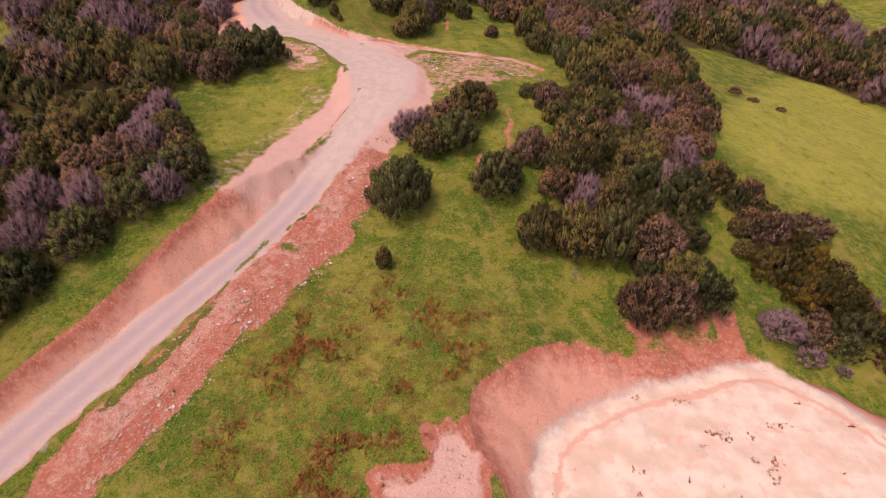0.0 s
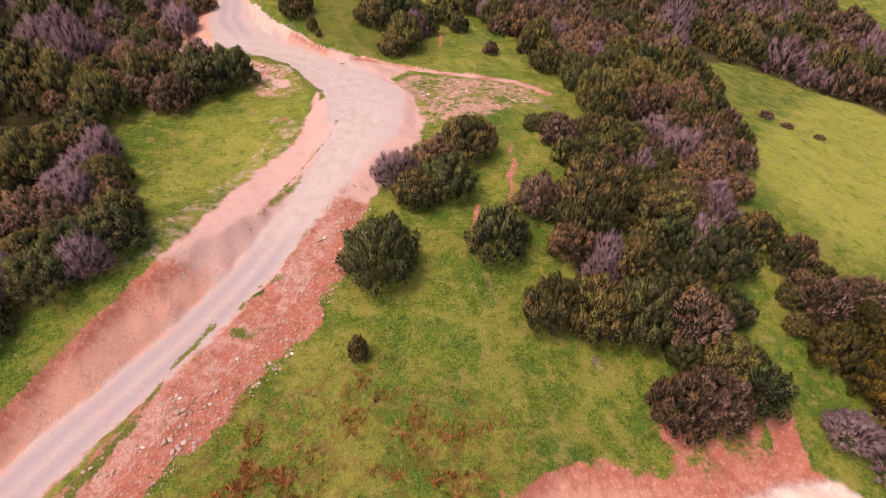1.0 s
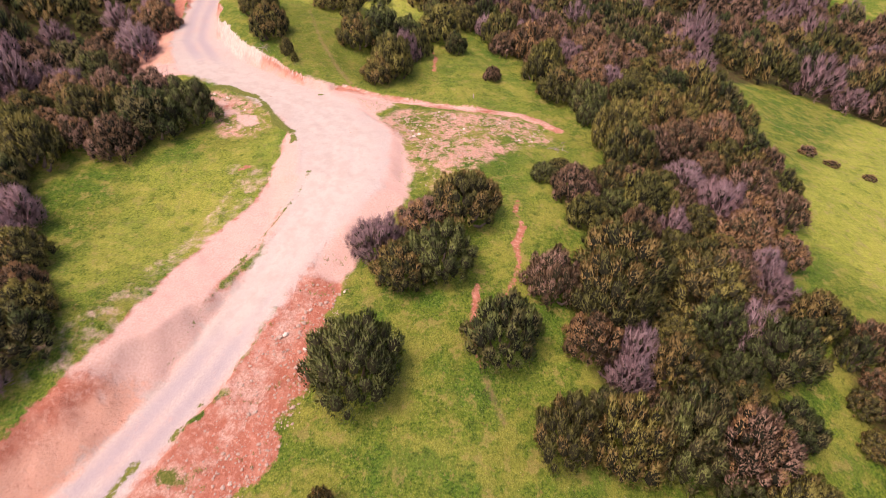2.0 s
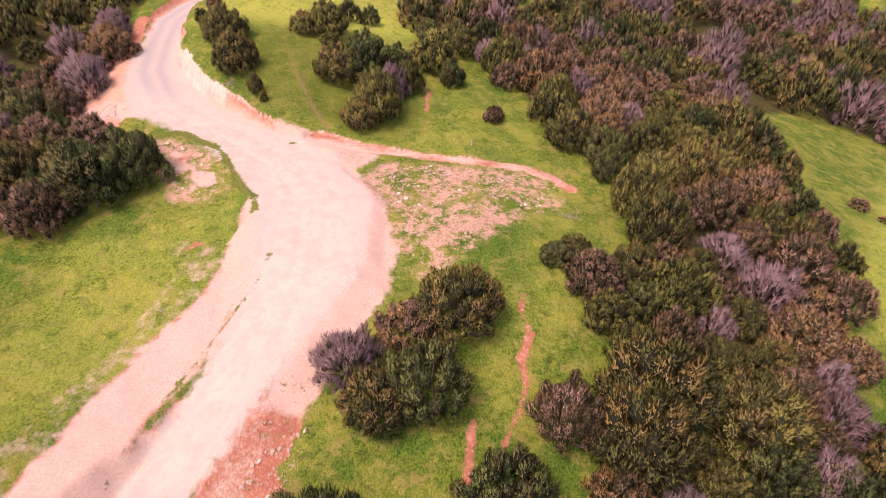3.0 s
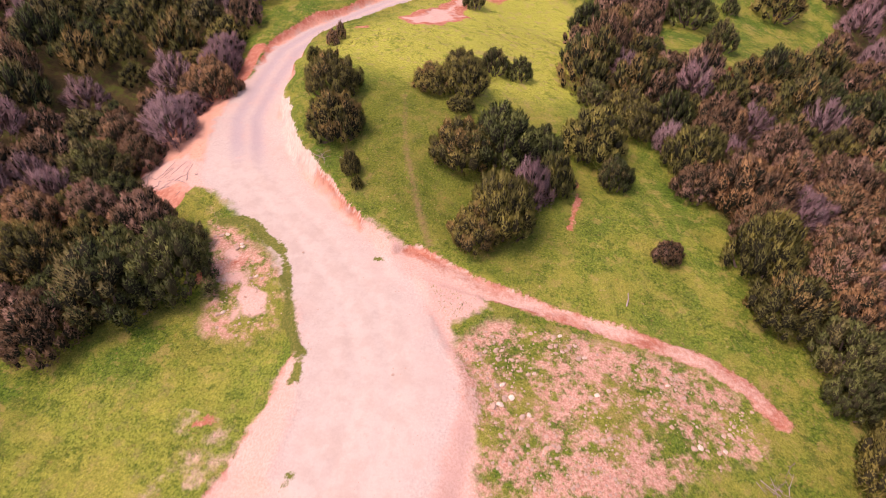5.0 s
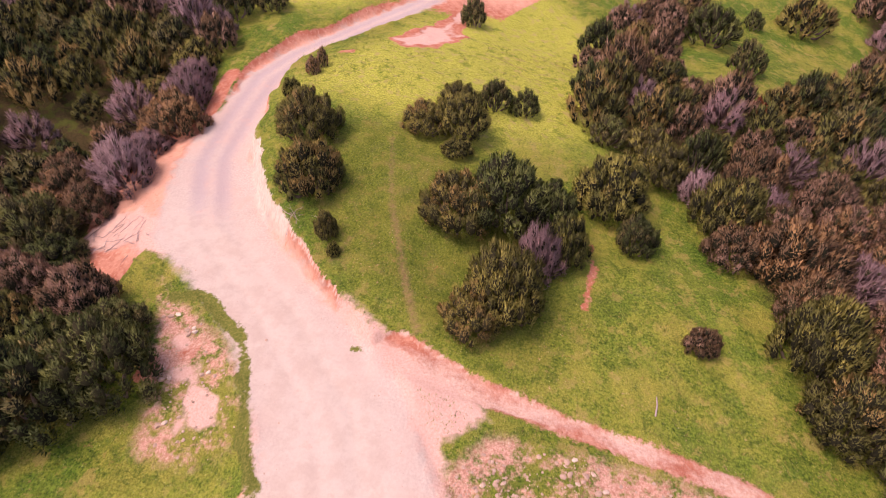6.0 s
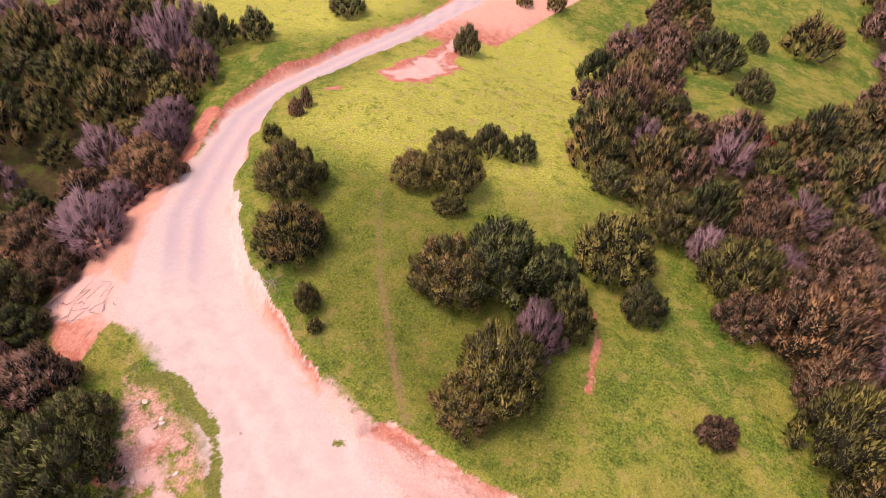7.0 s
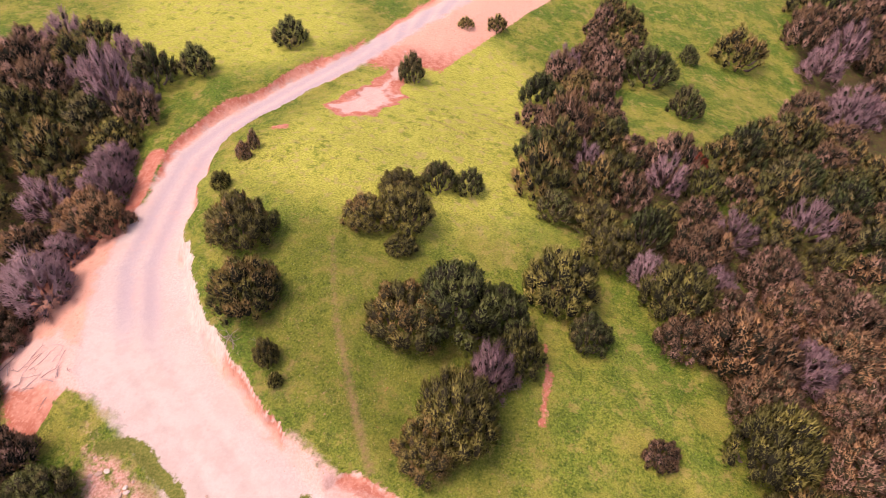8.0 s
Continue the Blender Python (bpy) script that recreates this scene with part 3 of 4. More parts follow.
def sprays(rng, at, axis, length, width, blades, tone, facing, spread_out=0.9, form=None):
    """Little plumes of narrow tapered leaves: vertices, triangles, tones, tips, rounded normals."""
    form = facing if form is None else form
    n = len(at)
    side = unit(np.cross(axis, rng.normal(size=(n, 3))))
    other = np.cross(axis, side)
    vs, fs, ts, ns = [], [], [], []
    for b in range(blades):
        a = 2 * np.pi * b / blades + rng.uniform(0, 1, n)
        lean = np.cos(a)[:, None] * side + np.sin(a)[:, None] * other
        d = unit(axis + lean * rng.uniform(0.3, spread_out, (n, 1)))
        w = unit(np.cross(d, facing + 0.55 * rng.normal(size=(n, 3)))) * (width * rng.uniform(0.7, 1.3, (n, 1)))
        ln = (length * rng.uniform(0.6, 1.3, n))[:, None]
        foot = at + axis * ln * rng.uniform(-0.5, 0.35, (n, 1))
        w *= np.where((np.cross(w, d) * form).sum(1) < 0, -1, 1)[:, None]
        vs.append(np.stack([foot - w, foot + w, foot + d * ln], 1).reshape(-1, 3))
        ns.append(np.repeat(unit(unit(form) + 0.25 * unit(np.cross(w, d)) + 0.12 * rng.normal(size=(n, 3))), 3, 0))
        fs.append(3 * n * b + np.arange(3 * n).reshape(n, 3))
        ts.append(np.repeat(tone, 3))
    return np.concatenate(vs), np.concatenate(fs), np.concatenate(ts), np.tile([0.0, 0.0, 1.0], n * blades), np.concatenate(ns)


def tube(path, radii, sides=5):
    """A tapered limb along a path."""
    path = np.asarray(path, float)
    vs, fs = [], []
    for k, (p, r) in enumerate(zip(path, radii)):
        d = unit(path[min(k + 1, len(path) - 1)] - path[max(k - 1, 0)])
        u = unit(np.cross(d, (0.3, 1, 0.2)))
        v = np.cross(d, u)
        for s in range(sides):
            a = 2 * math.pi * s / sides
            vs.append(p + r * (math.cos(a) * u + math.sin(a) * v))
    for k in range(len(path) - 1):
        for s in range(sides):
            a, b = k * sides + s, k * sides + (s + 1) % sides
            fs += [(a, b, b + sides), (a, b + sides, a + sides)]
    return np.array(vs), np.array(fs)


def merge(pieces):
    vs, fs, n = [], [], 0
    for v, f in pieces:
        vs.append(v), fs.append(np.asarray(f) + n)
        n += len(v)
    return np.concatenate(vs), np.concatenate(fs)


def part(name, me, parent, label=""):
    ob = new(name, me)
    ob.parent = parent
    if label:
        ob["label"] = label
    return ob


def shrub(seed, leaves, lobes, count, length, width, bare=0.0):
    """One shrub of radius 1 m and height 1 m: limbs and a domed crown of upright feathery plumes."""
    rng = np.random.default_rng(seed)
    root = new("shrub")
    golden = np.arange(lobes) * 2.39996 + rng.uniform(0, 6)
    up = (np.arange(lobes) + 0.5) / lobes
    ring = (1 - up**2.2) ** 0.5 * rng.uniform(0.72, 1.08, lobes)
    centre = np.stack([np.cos(golden) * ring * 0.76, np.sin(golden) * ring * 0.76, 0.12 + up * 0.60 * rng.uniform(0.82, 1.15, lobes)], 1)
    size = rng.uniform(0.11, 0.20, lobes)
    tall = rng.uniform(1.1, 1.5, lobes)
    lobe_tone = rng.uniform(0, 1, lobes)
    # plumes rise and lean outwards
    lean = unit(centre * np.array([0.75, 0.75, 0.0]) + np.array([0, 0, 0.85]) + rng.normal(size=(lobes, 3)) * 0.12)
    limbs = []
    for c in centre[:: max(1, lobes // 9)]:
        foot = np.array([c[0] * 0.16, c[1] * 0.16, -0.12])
        bend = (foot + c) / 2 + np.array([c[0] * 0.1, c[1] * 0.1, -0.05])
        limbs.append(tube([foot, bend, c], [0.04, 0.03, 0.012]))
    v, f = merge(limbs)
    part("trunk", mesh_of("trunk", v, f, [BARK], smooth=True), root)
    # leaves stand only where the crown is open to the air
    many = count * 5
    which = rng.choice(lobes, many, p=size**2 / (size**2).sum())
    nrm = unit(rng.normal(size=(many, 3)) + lean[which] * 0.75)
    along_axis = (nrm * lean[which]).sum(1, keepdims=True)
    stretch = nrm + lean[which] * along_axis * (tall[which][:, None] - 1)
    at = centre[which] + stretch * size[which][:, None] * rng.uniform(0.66, 1.0, (many, 1))
    keep = at[:, 2] > rng.uniform(-0.04, 0.12, many)
    for k in range(lobes):
        q = at - centre[k]
        q = q - lean[k] * (q @ lean[k])[:, None] * (1 - 1 / tall[k])
        keep &= (np.linalg.norm(q, axis=1) > size[k] * 0.74) | (which == k)
    first = np.flatnonzero(keep)[:count]
    at, nrm, which, along_axis = at[first], nrm[first], which[first], along_axis[first]
    n = len(at)
    axis = unit(nrm * 0.7 + lean[which] * 0.75 + rng.normal(size=at.shape) * 0.38)
    dome = unit(at * np.array([1, 1, 1.15]) + np.array([0, 0, 0.12]))
    form = unit(nrm * 0.8 + dome * 0.35 + np.array([0, 0, 0.05]))
    w = unit(np.cross(axis, form + 0.6 * rng.normal(size=at.shape))) * width * rng.uniform(0.6, 1.4, (n, 1))
    w *= np.where((np.cross(w, axis) * form).sum(1) < 0, -1, 1)[:, None]
    ln = length * rng.uniform(0.55, 1.35, (n, 1))
    foot = at - axis * ln * 0.45
    v = np.stack([foot - w, foot + w, foot + axis * ln], 1).reshape(-1, 3)
    f = np.arange(3 * n).reshape(n, 3)
    tone = np.clip(lobe_tone[which] * 0.85 + rng.uniform(0, 0.15, n), 0, 1)
    # young growth crowns each plume; light on its top is painted in too
    young_lit = np.clip(0.35 + 0.65 * along_axis[:, 0], 0, 1) * rng.uniform(0.5, 1.0, n)
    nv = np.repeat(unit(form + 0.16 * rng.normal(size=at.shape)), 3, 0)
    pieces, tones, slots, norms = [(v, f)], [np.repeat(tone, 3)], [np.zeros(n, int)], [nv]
    tips = [(young_lit[:, None] * np.array([0.25, 0.25, 1.0])).ravel()]
    ico = bmesh.new()
    bmesh.ops.create_icosphere(ico, subdivisions=1, radius=1.0)
    cv = np.array([p.co[:] for p in ico.verts])
    cf = np.array([[p.index for p in face.verts] for face in ico.faces])
    ico.free()
    for c, s, h, d, own in zip(centre, size, tall, lean, lobe_tone):
        s = s * min(1.0, 0.35 + 1.6 * c[2])
        if bare:
            for _ in range(9):
                end = c + unit(rng.normal(size=3) * 0.8 + d * 1.2) * s * 1.7
                tv, tf = tube([c * 0.45, (c + end) / 2 + rng.normal(size=3) * 0.03, end], [0.012, 0.008, 0.003], 3)
                pieces.append((tv, tf)), tones.append(np.full(len(tv), 0.8)), slots.append(np.zeros(len(tf), int))
                tips.append(np.full(len(tv), 0.5)), norms.append(unit(tv - c * 0.6 + 1e-4))
        # dark core behind the leaves: its colour carries the shade between plumes
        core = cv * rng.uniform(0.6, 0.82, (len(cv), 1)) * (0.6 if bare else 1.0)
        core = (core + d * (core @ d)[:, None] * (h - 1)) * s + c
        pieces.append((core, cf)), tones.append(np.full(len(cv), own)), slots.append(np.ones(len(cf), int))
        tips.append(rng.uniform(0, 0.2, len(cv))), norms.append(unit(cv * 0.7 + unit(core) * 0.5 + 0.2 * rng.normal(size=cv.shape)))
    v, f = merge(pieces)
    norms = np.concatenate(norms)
    me = mesh_of("crown", v, f, [leaves, INNER_SHADE], np.concatenate(tones), slots=np.concatenate(slots), tips=np.concatenate(tips), soft=norms)
    a = me.attributes.new("form", "FLOAT_VECTOR", "POINT")
    a.data.foreach_set("vector", norms.astype(np.float32).ravel())
    part("crown", me, root)
    return root


# inner leaves and twigs; the shade of the crown's gaps is in their colour
INNER_SHADE = plain("shaded_inner_foliage", (0.014, 0.015, 0.008), (0.046, 0.042, 0.020), 26.0)
KINDS = {
    "olive": ([shrub(11 + k, OLIVE, 58 + 4 * k, 7200, 0.080, 0.0104) for k in range(4)], "olive-green manuka shrub with a dense rounded crown"),
    "dark": ([shrub(31 + k, DARKLEAF, 50 + 4 * k, 6900, 0.076, 0.0110) for k in range(3)], "dark green broad-leaved shrub with a dense crown"),
    "russet": ([shrub(51 + k, RUSSET, 56 + 4 * k, 7200, 0.080, 0.0104) for k in range(3)], "brownish manuka shrub with dry russet tips"),
    "mauve": ([shrub(71 + k, MAUVE, 40 + 3 * k, 4200, 0.14, 0.0055, bare=1.0) for k in range(3)], "bare shrub with grey-mauve leafless twigs"),
    "gorse": ([shrub(91, GORSE, 48, 6600, 0.095, 0.0105)], "dark gorse bush with orange-yellow flowers"),
    "scarlet": ([shrub(95, SCARLET, 16, 2000, 0.15, 0.016)], "small dying shrub with red leaves"),
}
FAR = {"olive": shrub(111, OLIVE, 34, 2100, 0.15, 0.0140), "dark": shrub(131, DARKLEAF, 34, 2100, 0.14, 0.0150), "russet": shrub(151, RUSSET, 34, 2100, 0.15, 0.0140),
       "mauve": shrub(171, MAUVE, 22, 1500, 0.18, 0.010, bare=1.0)}
used = set()
far_rows = []


def plant(kind, x, y, r, h, rng):
    """A shrub of that radius and height, rooted in the ground; those far up the slopes are of simpler growth."""
    shapes, text = KINDS[kind]
    m = Matrix.Translation((x, y, height(x, y) - 0.08)) @ Matrix.Rotation(rng.uniform(0, 6.28), 4, "Z") @ Matrix.Diagonal((r, r * rng.uniform(0.85, 1.12), h, 1))
    k = int(rng.integers(len(shapes)))
    if kind in FAR and (y > 97 or x < -38 or x > 27):
        ob = copy_thing(FAR[kind], m)
    else:
        ob = copy_thing(shapes[k], m) if (kind, k) in used else shapes[k]
        used.add((kind, k))
    ob.matrix_basis = m
    return tagged(ob, text, "shrub", "hillside scrub")


# single shrubs: kind, x, y, radius, height
SINGLE = [
    ("dark", -4.4, 43.3, 2.7, 4.6), ("mauve", -3.9, 52.8, 1.9, 2.8), ("olive", 2.1, 56.2, 2.3, 3.6), ("dark", 0.3, 51.4, 2.3, 3.4), ("olive", -2.0, 50.6, 1.9, 2.8), ("russet", -0.6, 54.8, 1.7, 2.6), ("dark", 4.3, 46.0, 2.1, 4.0),
    ("olive", -5.3, 36.5, 0.6, 2.0), ("dark", -23.1, 43.0, 2.3, 3.0), ("dark", -25.4, 38.6, 1.9, 3.2), ("dark", -28.2, 35.2, 2.1, 3.4), ("dark", -31.0, 31.4, 2.1, 3.2), ("dark", -33.2, 27.5, 2.0, 3.0), ("dark", -25.0, 67.2, 2.8, 4.2), ("dark", -22.5, 69.6, 2.4, 3.9), ("dark", 8.7, 61.9, 1.1, 1.4), ("olive", 10.2, 63.0, 1.0, 1.3),
    ("olive", -20.5, 88.2, 1.9, 2.8), ("olive", -18.4, 84.0, 1.8, 2.9), ("olive", -16.0, 81.0, 0.6, 1.5), ("olive", -15.1, 79.9, 0.35, 0.9), ("russet", -24.2, 97.6, 0.4, 1.4), ("olive", -24.3, 92.6, 0.6, 1.2), ("olive", -9.1, 84.9, 2.1, 2.8), ("dark", -6.4, 86.2, 2.3, 3.3), ("dark", -3.6, 86.6, 1.6, 2.8),
    ("olive", -5.0, 79.7, 2.1, 3.6), ("olive", -6.2, 78.2, 1.5, 2.4), ("olive", -2.2, 84.4, 1.3, 2.6), ("mauve", -3.7, 82.6, 1.3, 2.8), ("olive", -0.2, 90.3, 2.1, 3.2), ("dark", 1.7, 87.4, 1.1, 2.0),
    ("olive", -13.5, 91.6, 1.3, 1.7), ("olive", -10.9, 92.5, 1.6, 2.6), ("dark", -9.8, 97.4, 1.1, 1.8), ("dark", -7.6, 98.2, 1.0, 1.6), ("olive", -12.0, 95.0, 1.3, 1.9), ("olive", -10.7, 90.1, 0.9, 1.0), ("russet", 5.6, 80.8, 0.8, 1.4),
    ("russet", -24.4, 96.3, 0.45, 1.3), ("dark", -16.2, 115.0, 1.1, 2.2), ("olive", -9.6, 129.1, 1.0, 1.5), ("olive", -13.0, 127.7, 0.8, 1.0), ("dark", -29.5, 117.2, 1.6, 2.2), ("dark", -35.8, 109.5, 1.5, 2.2),
    ("dark", -38.5, 106.8, 1.7, 2.8), ("mauve", -39.8, 102.6, 1.8, 4.2), ("dark", 7.8, 127.3, 2.6, 3.2), ("dark", 11.2, 120.9, 1.5, 2.6), ("dark", 13.3, 135.7, 1.0, 1.8), ("olive", 19.6, 138.9, 2.8, 3.8),
    ("gorse", 28.4, 39.4, 2.0, 3.0), ("gorse", 30.6, 37.7, 2.0, 2.8), ("gorse", 33.7, 37.4, 1.9, 2.8), ("dark", 33.3, 34.1, 1.7, 2.4), ("mauve", 26.8, 33.8, 1.7, 2.0), ("olive", 26.0, 49.7, 1.8, 3.2), ("russet", 29.2, 48.4, 1.5, 2.6), ("russet", 29.2, 43.6, 1.8, 2.8), ("russet", 33.9, 45.1, 1.9, 2.2),
    ("olive", 7.6, 40.4, 1.9, 4.0), ("olive", 10.9, 40.2, 2.1, 4.6), ("russet", 15.5, 34.3, 2.0, 4.0), ("olive", 11.6, 49.5, 2.6, 4.6), ("russet", 7.9, 50.4, 1.7, 3.4), ("mauve", 20.8, 48.1, 1.5, 3.4), ("scarlet", 23.1, 37.4, 0.4, 0.9), ("russet", 29.5, 33.4, 1.5, 1.7), ("dark", 31.6, 32.4, 1.3, 1.8), ("mauve", 28.4, 31.6, 1.1, 1.2), ("russet", 35.0, 31.4, 1.4, 1.7), ("gorse", 36.2, 34.8, 1.6, 2.2), ("mauve", 30.6, 30.6, 0.6, 0.7),
    ("russet", 39.0, 76.0, 0.9, 1.1), ("russet", 41.0, 74.5, 0.7, 0.7), ("russet", 44.0, 72.5, 0.7, 0.6), ("scarlet", 11.1, 110.2, 0.8, 1.2), ("dark", 14.0, 40.6, 2.4, 4.8), ("russet", 18.0, 40.6, 2.4, 3.6), ("dark", 21.9, 46.6, 2.4, 4.0),
    ("olive", 13.0, 52.2, 3.1, 4.2), ("olive", 18.7, 51.3, 2.6, 3.6), ("russet", 17.6, 34.9, 2.3, 3.4), ("dark", 21.0, 36.2, 2.1, 3.6), ("olive", 19.6, 37.4, 2.0, 3.4),
]
rng = np.random.default_rng(4)
placed = []
for kind, x, y, r, h in SINGLE:
    full = y > 76
    plant(kind, x, y, r * (1.42 if full else 1.3), h * (1.35 if full else 1.15), rng)
    placed.append((x, y, r))


def thicket(polygon, overlap, small, large, mix, rng):
    """Shrubs standing close together within a stretch of scrub; those beyond the slopes by the road go into one far mass."""
    xs, ys = [p[0] for p in polygon], [p[1] for p in polygon]
    tries = int((max(xs) - min(xs)) * (max(ys) - min(ys)) / small**2 * 5)
    names, odds = list(mix), np.array(list(mix.values()), float)
    for _ in range(tries):
        x, y = rng.uniform(min(xs), max(xs)), rng.uniform(min(ys), max(ys))
        r = rng.uniform(small, large)
        inside = within(np.array([x]), np.array([y]), polygon)[0]
        if inside < r * 0.32 or any(within(np.array([x]), np.array([y]), c)[0] > -r * 0.5 for c in CLEAR) or any((x - a) ** 2 + (y - b) ** 2 < (overlap * (r + c)) ** 2 for a, b, c in placed):
            continue
        placed.append((x, y, r))
        # neighbours of a kind stand together
        lean = wander(np.array([x]), np.array([y]), 9.0, 21)[0]
        w = odds * np.array([1 + (1.8 * lean if n == "mauve" else 0) + (-1.2 * lean if n in ("dark", "olive") else 0) for n in names]).clip(0.1, 4)
        kind, h = str(rng.choice(names, p=w / w.sum())), r * rng.uniform(1.2, 1.85)
        if kind in FAR and (x < -39 or x > 30 or y > 101):
            far_rows.append((kind, x, y, r, h, rng.uniform(0, 6.28)))
        else:
            plant(kind, x, y, r, h, rng)


MIX = dict(olive=5, dark=2.2, russet=3.6, mauve=0.6)
STANDS = [(0.58, 1.6, 2.9, dict(olive=4, dark=2.5, russet=2.5, mauve=3.0)), (0.57, 1.7, 2.9, dict(olive=4, dark=1.6, russet=3, mauve=2.6)), (0.60, 1.8, 2.8, dict(olive=3, dark=4, russet=1)), (0.56, 1.7, 3.1, MIX),
          (0.66, 1.1, 1.9, dict(olive=2, dark=2, russet=3, gorse=2.5, mauve=0.6)), (0.66, 2.8, 4.4, dict(olive=4, dark=1.5, russet=3, mauve=2)), (0.8, 2.6, 3.8, MIX), (0.56, 1.8, 3.0, MIX), (0.56, 1.6, 2.6, MIX), (0.54, 1.6, 2.6, dict(olive=4, dark=2.5, russet=2.5, mauve=0.6))]
for polygon, stand in zip(SCRUB, STANDS):
    thicket(polygon, *stand, rng)


def far_scrub():
    """The distant bush as one mass."""
    vs, fs, ts, slots, us, ws, n = [], [], [], [], [], [], 0
    slot_of = {"olive": 0, "dark": 1, "russet": 2, "mauve": 3}
    shape = {}
    for kind, root in FAR.items():
        me = [c for c in root.children if c.name.startswith("crown")][0].data
        v = np.empty(len(me.vertices) * 3, np.float32)
        me.vertices.foreach_get("co", v)
        f = np.empty(len(me.polygons) * 3, np.int32)
        me.loops.foreach_get("vertex_index", f)
        t = np.empty(len(me.vertices), np.float32)
        me.attributes["tone"].data.foreach_get("value", t)
        s = np.empty(len(me.polygons), np.int32)
        me.polygons.foreach_get("material_index", s)
        u = np.empty(len(me.vertices), np.float32)
        me.attributes["tip"].data.foreach_get("value", u)
        w = np.empty(len(me.vertices) * 3, np.float32)
        me.attributes["form"].data.foreach_get("vector", w)
        shape[kind] = v.reshape(-1, 3), f.reshape(-1, 3), t, s, u, w.reshape(-1, 3)
    for kind, x, y, r, h, a in far_rows:
        v, f, t, s, u, w = shape[kind]
        c, d = math.cos(a), math.sin(a)
        turned = np.stack([(v[:, 0] * c - v[:, 1] * d) * r + x, (v[:, 0] * d + v[:, 1] * c) * r + y, v[:, 2] * h + height(x, y) - 0.1], 1)
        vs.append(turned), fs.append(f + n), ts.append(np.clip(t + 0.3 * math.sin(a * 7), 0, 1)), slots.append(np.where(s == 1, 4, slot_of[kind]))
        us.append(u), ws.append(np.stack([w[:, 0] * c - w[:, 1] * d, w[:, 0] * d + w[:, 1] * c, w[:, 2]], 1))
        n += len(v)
    me = mesh_of("far_scrub", np.concatenate(vs), np.concatenate(fs), [OLIVE, DARKLEAF, RUSSET, MAUVE, INNER_SHADE], np.concatenate(ts), slots=np.concatenate(slots), tips=np.concatenate(us), soft=np.concatenate(ws))
    tagged(new("far_scrub", me), "distant olive and mauve manuka scrub on the hillside", "scrub", kind="stuff")
    for root in FAR.values():
        for ob in (*root.children, root):
            bpy.data.objects.remove(ob)


far_scrub()
for kind, (shapes, _) in KINDS.items():
    for k, root in enumerate(shapes):
        if (kind, k) not in used:
            for ob in (*root.children, root):
                bpy.data.objects.remove(ob)


# ---- rank grass, rushes and stones ----
def tufts(name, count, area, chance, leaves, blades, length, width, label, category, seed):
    """Tufts strewn over the ground as one mass."""
    rng = np.random.default_rng(seed)
    x, y = rng.uniform(area[0], area[2], count), rng.uniform(area[1], area[3], count)
    z, f = ground(x, y, True)
    keep = chance(x, y, f) > rng.uniform(0, 1, count)
    at = np.stack([x, y, z], 1)[keep]
    axis = unit(np.array([0, 0, 1.0]) + rng.normal(size=at.shape) * 0.3)
    v, fs, t, tip, nv = sprays(rng, at, axis, length * rng.uniform(0.6, 1.4, len(at)), width, blades, rng.uniform(0, 1, len(at)), rng.normal(size=at.shape), form=axis + 0.4 * rng.normal(size=at.shape))
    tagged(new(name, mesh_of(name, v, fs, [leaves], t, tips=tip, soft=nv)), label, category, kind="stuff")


def open_turf(x, y, f):
    free = (f["road"] < -0.5) & (f["pit"] < -3.5) & (f["track"] < -0.3) & (np.abs(f["moved"]) < 0.12)
    free &= (along(x, y, BERM)[0] < -0.2) & (along(x, y, SHOULDER)[0] < 0) & (capsules(x, y, BARE) < 0) & (within(x, y, SLIP) < -0.6) & (within(x, y, SCAR) < 0)
    return free * np.where(within(x, y, RUBBLE) > 0, 0.25, 1.0) * (0.45 + 0.55 * wander(x, y, 2.2, 31))


tufts("pasture_grass", 110000, (-32, 18, 34, 112), open_turf, BLADE, 4, 0.19, 0.011, "short green pasture grass in small tufts", "grass", 7)
RUSHES = [(-16, 20), (-12.5, 33), (-5, 36), (6, 33), (3, 28), (0, 24), (-3, 12)]
tufts("rushes", 40000, (-17, 12, 8, 40), lambda x, y, f: open_turf(x, y, f) * np.clip(within(x, y, RUSHES) / 3, 0, 1) * np.clip(2.5 * (wander(x, y, 1.2, 33) + 0.10 + 0.6 * wander(x, y, 4.0, 34)), 0, 1), RUSHLEAF, 6, 0.46, 0.026, "dry reddish rush tufts in the pasture", "rushes", 8)
tufts("pit_weeds", 7000, (6, 15, 32, 31), lambda x, y, f: (f["pit"] > 0.3) * (wander(x, y, 0.9, 37) + 0.35 * wander(x, y, 5.0, 38) > 0.62), RUSHLEAF, 9, 0.22, 0.020, "small brown weeds on the bare pit floor", "weeds", 10)
tufts("road_weeds", 5000, (-25, 20, -5, 60), lambda x, y, f: np.clip(along(x, y, BERM)[0] * 2, 0, 1) * (wander(x, y, 1.3, 35) > 0.35), BLADE, 7, 0.24, 0.014, "green weeds on the stony road margin", "weeds", 9)


def stone_mesh(seed):
    rng = np.random.default_rng(seed)
    bm = bmesh.new()
    bmesh.ops.create_icosphere(bm, subdivisions=2 if seed < 4 else 1, radius=1.0)
    for p in bm.verts:
        p.co = p.co * rng.uniform(0.72, 1.12)
        p.co.z *= 0.62
        p.co.x *= 1.25
    v, f = np.array([p.co[:] for p in bm.verts]), np.array([[q.index for q in face.verts] for face in bm.faces])
    bm.free()
    return v, f


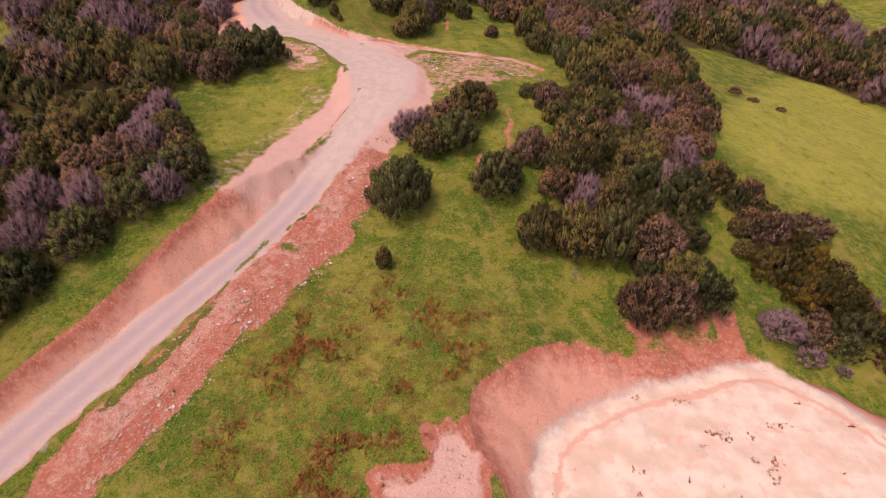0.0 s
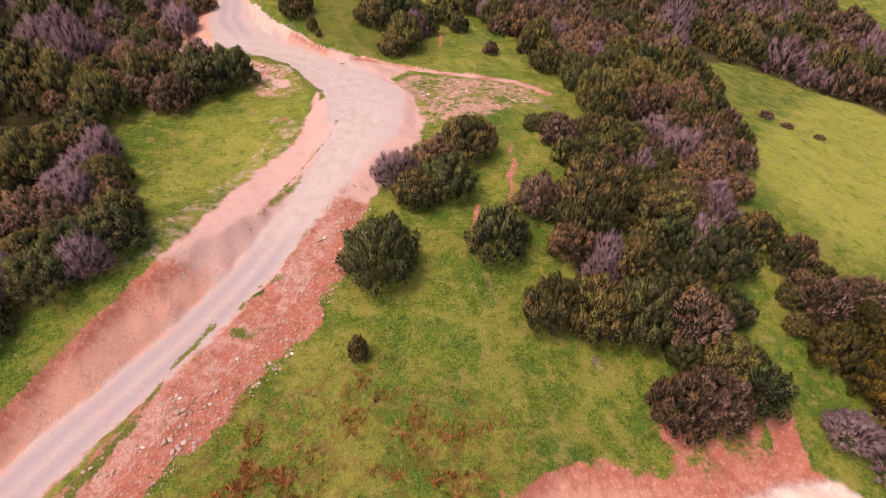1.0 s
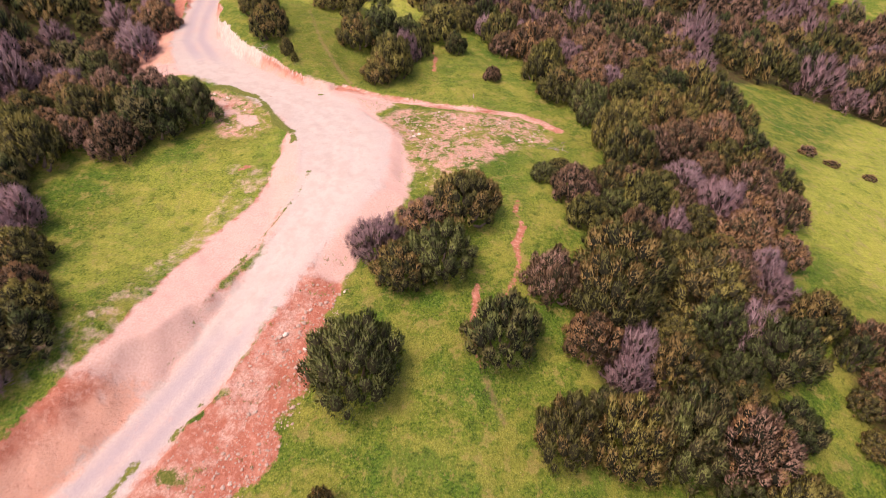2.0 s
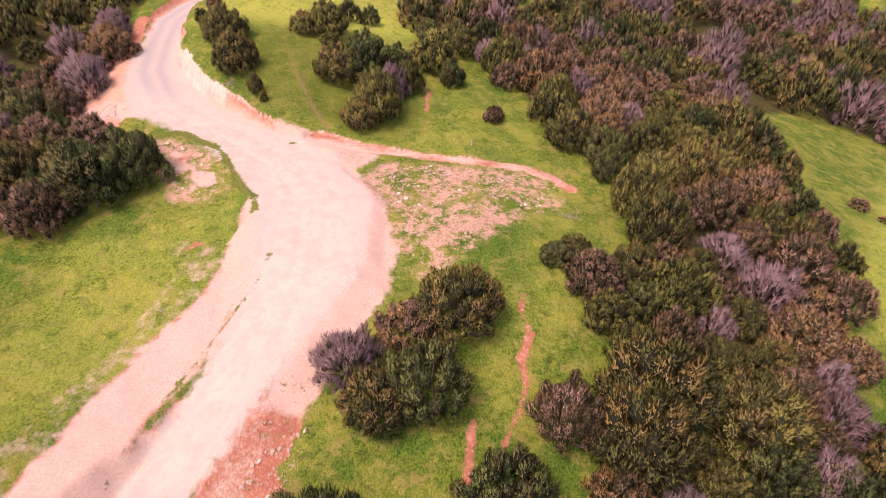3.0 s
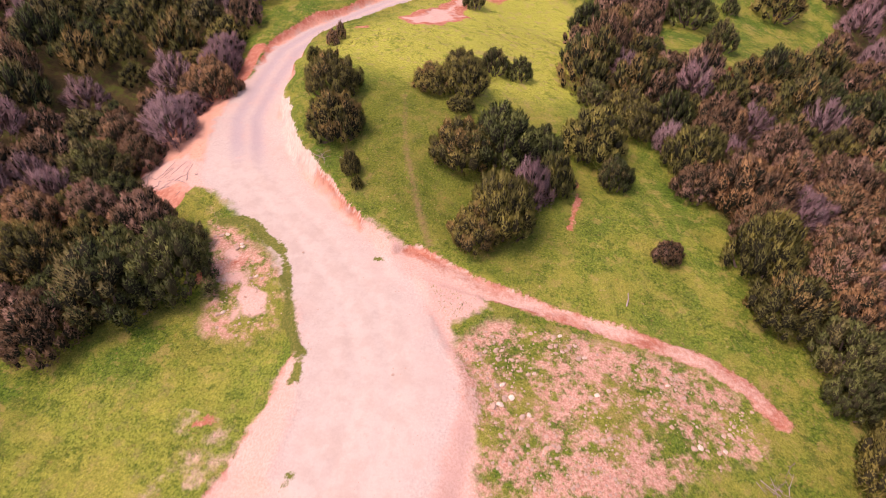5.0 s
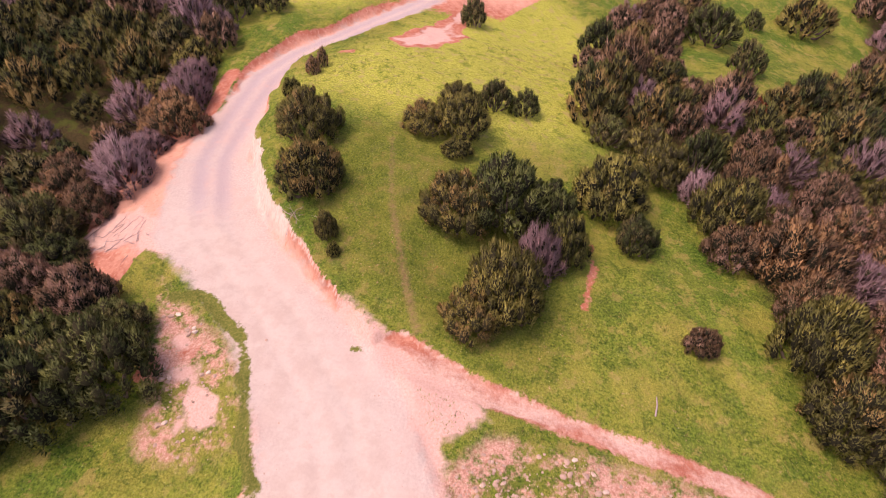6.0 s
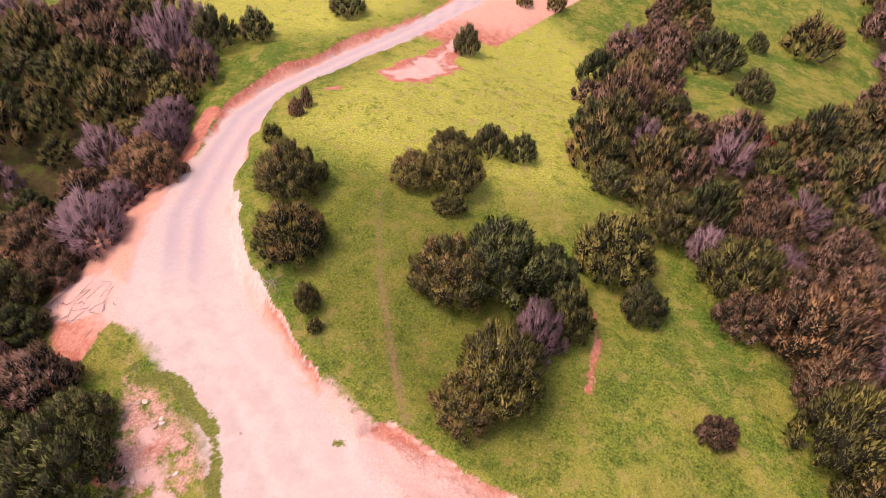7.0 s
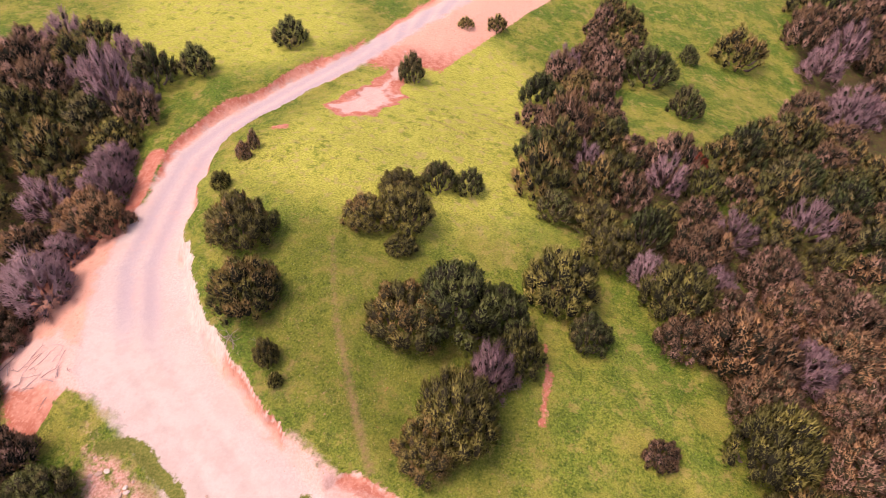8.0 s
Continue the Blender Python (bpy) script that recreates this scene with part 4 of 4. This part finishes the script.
def stones():
    rng = np.random.default_rng(12)
    shapes = [stone_mesh(k) for k in range(6)]
    meshes = [mesh_of("stone", v, f, [ROCK]) for v, f in shapes[:4]]
    x, y = rng.uniform(-24, 10.5, 80000), rng.uniform(18, 80, 80000)
    _, f = ground(x, y, True)
    berm, fan = along(x, y, BERM)[0], within(x, y, RUBBLE)
    outer = along(x, y, BERM)[2] > 0
    edge = np.clip((berm + 0.4) / 0.8, 0, 1) * np.where(outer, 0.8, 0.3) + outer * np.exp(-((berm / 0.45) ** 2)) + np.clip(fan / 1.2, 0, 1) * np.clip(0.5 + 0.9 * wander(x, y, 2.6, 41), 0.05, 1) * 1.1
    edge = np.maximum(edge, np.clip(within(x, y, SCAR), 0, 1) * 0.35) * (f["road"] < -0.1)
    edge = np.maximum(edge, np.clip(np.maximum(within(x, y, MARGIN), within(x, y, APRON)) + 0.3, 0, 1) * 0.07)
    keep = edge * 0.5 > rng.uniform(0, 1, len(x))
    x, y = x[keep], y[keep]
    size = 0.03 + 0.07 * rng.uniform(0, 1, len(x)) ** 3 + 0.11 * rng.uniform(0, 1, len(x)) ** 16
    size = np.where(np.maximum(within(x, y, MARGIN), within(x, y, APRON)) > -0.3, size * 0.5, size)
    z = ground(x, y)
    large = np.argsort(-size)[:70]
    pieces = []
    for k in range(len(x)):
        turn = Matrix.Rotation(rng.uniform(0, 6.28), 4, "Z") @ Matrix.Rotation(rng.normal() * 0.3, 4, "X")
        v, f = shapes[4 + k % 2]
        pieces.append((v @ np.array(turn.to_3x3()).T * size[k] + (x[k], y[k], z[k] + size[k] * 0.2), f))
    v, f = merge(pieces)
    tagged(new("rubble", mesh_of("rubble", v, f, [ROCK])), "pale broken stones strewn over the clay spoil", "rubble", kind="stuff")
    for k in large:
        ob = new("rock", meshes[int(k) % 4])
        s = size[k] * 0.85
        ob.matrix_basis = Matrix.Translation((x[k] + 0.3, y[k] + 0.2, height(x[k] + 0.3, y[k] + 0.2) + s * 0.3)) @ Matrix.Rotation(rng.uniform(0, 6.28), 4, "Z") @ Matrix.Diagonal((s, s * rng.uniform(0.7, 1.1), s, 1))
        tagged(ob, "pale pinkish boulder lying on the stony spoil", "rock", "boulders by the road")


stones()


# ---- fallen wood ----
def brush_heap(x, y, spread_x, spread_y, count, length, seed, label):
    """Dead branches lying across one another."""
    rng = np.random.default_rng(seed)
    root = new("branch_pile")
    root.location = (x, y, height(x, y))
    for k in range(count):
        px, py = rng.normal() * spread_x, rng.normal() * spread_y
        a, ln = rng.uniform(0, 6.28), length * rng.uniform(0.5, 1.2)
        pts = [np.array([px + math.cos(a) * ln * (q - 0.5) + rng.normal() * 0.05, py + math.sin(a) * ln * (q - 0.5) + rng.normal() * 0.05, 0.0]) for q in (0, 0.35, 0.7, 1)]
        for q, p in enumerate(pts):
            p[2] = height(x + p[0], y + p[1]) - root.location.z + 0.05 + 0.12 * rng.uniform(0, 1) * q
        pieces = [tube(pts, [0.022, 0.018, 0.012, 0.005])]
        for q in (1, 2):
            b = a + rng.choice((-1, 1)) * rng.uniform(0.4, 0.9)
            tip = pts[q] + np.array([math.cos(b), math.sin(b), 0.35]) * ln * 0.3
            pieces.append(tube([pts[q], (pts[q] + tip) / 2, tip], [0.010, 0.007, 0.003], 4))
        v, f = merge(pieces)
        part("branch", mesh_of("branch", v, f, [DEADWOOD], smooth=True), root)
    return tagged(root, label, "branches")


brush_heap(-29.8, 78.8, 1.1, 0.8, 26, 1.1, 3, "heap of bleached dead branches beside the road")
brush_heap(-18.0, 81.9, 0.8, 0.3, 5, 1.8, 4, "dead grey branches beside a shrub")
brush_heap(10.9, 67.6, 0.8, 0.4, 9, 1.3, 5, "pile of grey-mauve dead wood at the edge of the scrub")
brush_heap(10.7, 37.9, 0.16, 0.16, 8, 0.8, 7, "dead bleached branch at the foot of a shrub")
v, f = tube([(0, -0.65, 0.04), (0.07, 0, 0.06), (0.02, 0.65, 0.04)], [0.045, 0.04, 0.03])
stick = new("stick", mesh_of("stick", v, f, [DEADWOOD], smooth=True))
stick.matrix_basis = Matrix.Translation((3.4, 76.6, height(3.4, 76.6)))
tagged(stick, "pale bleached stick lying on the grass", "stick")
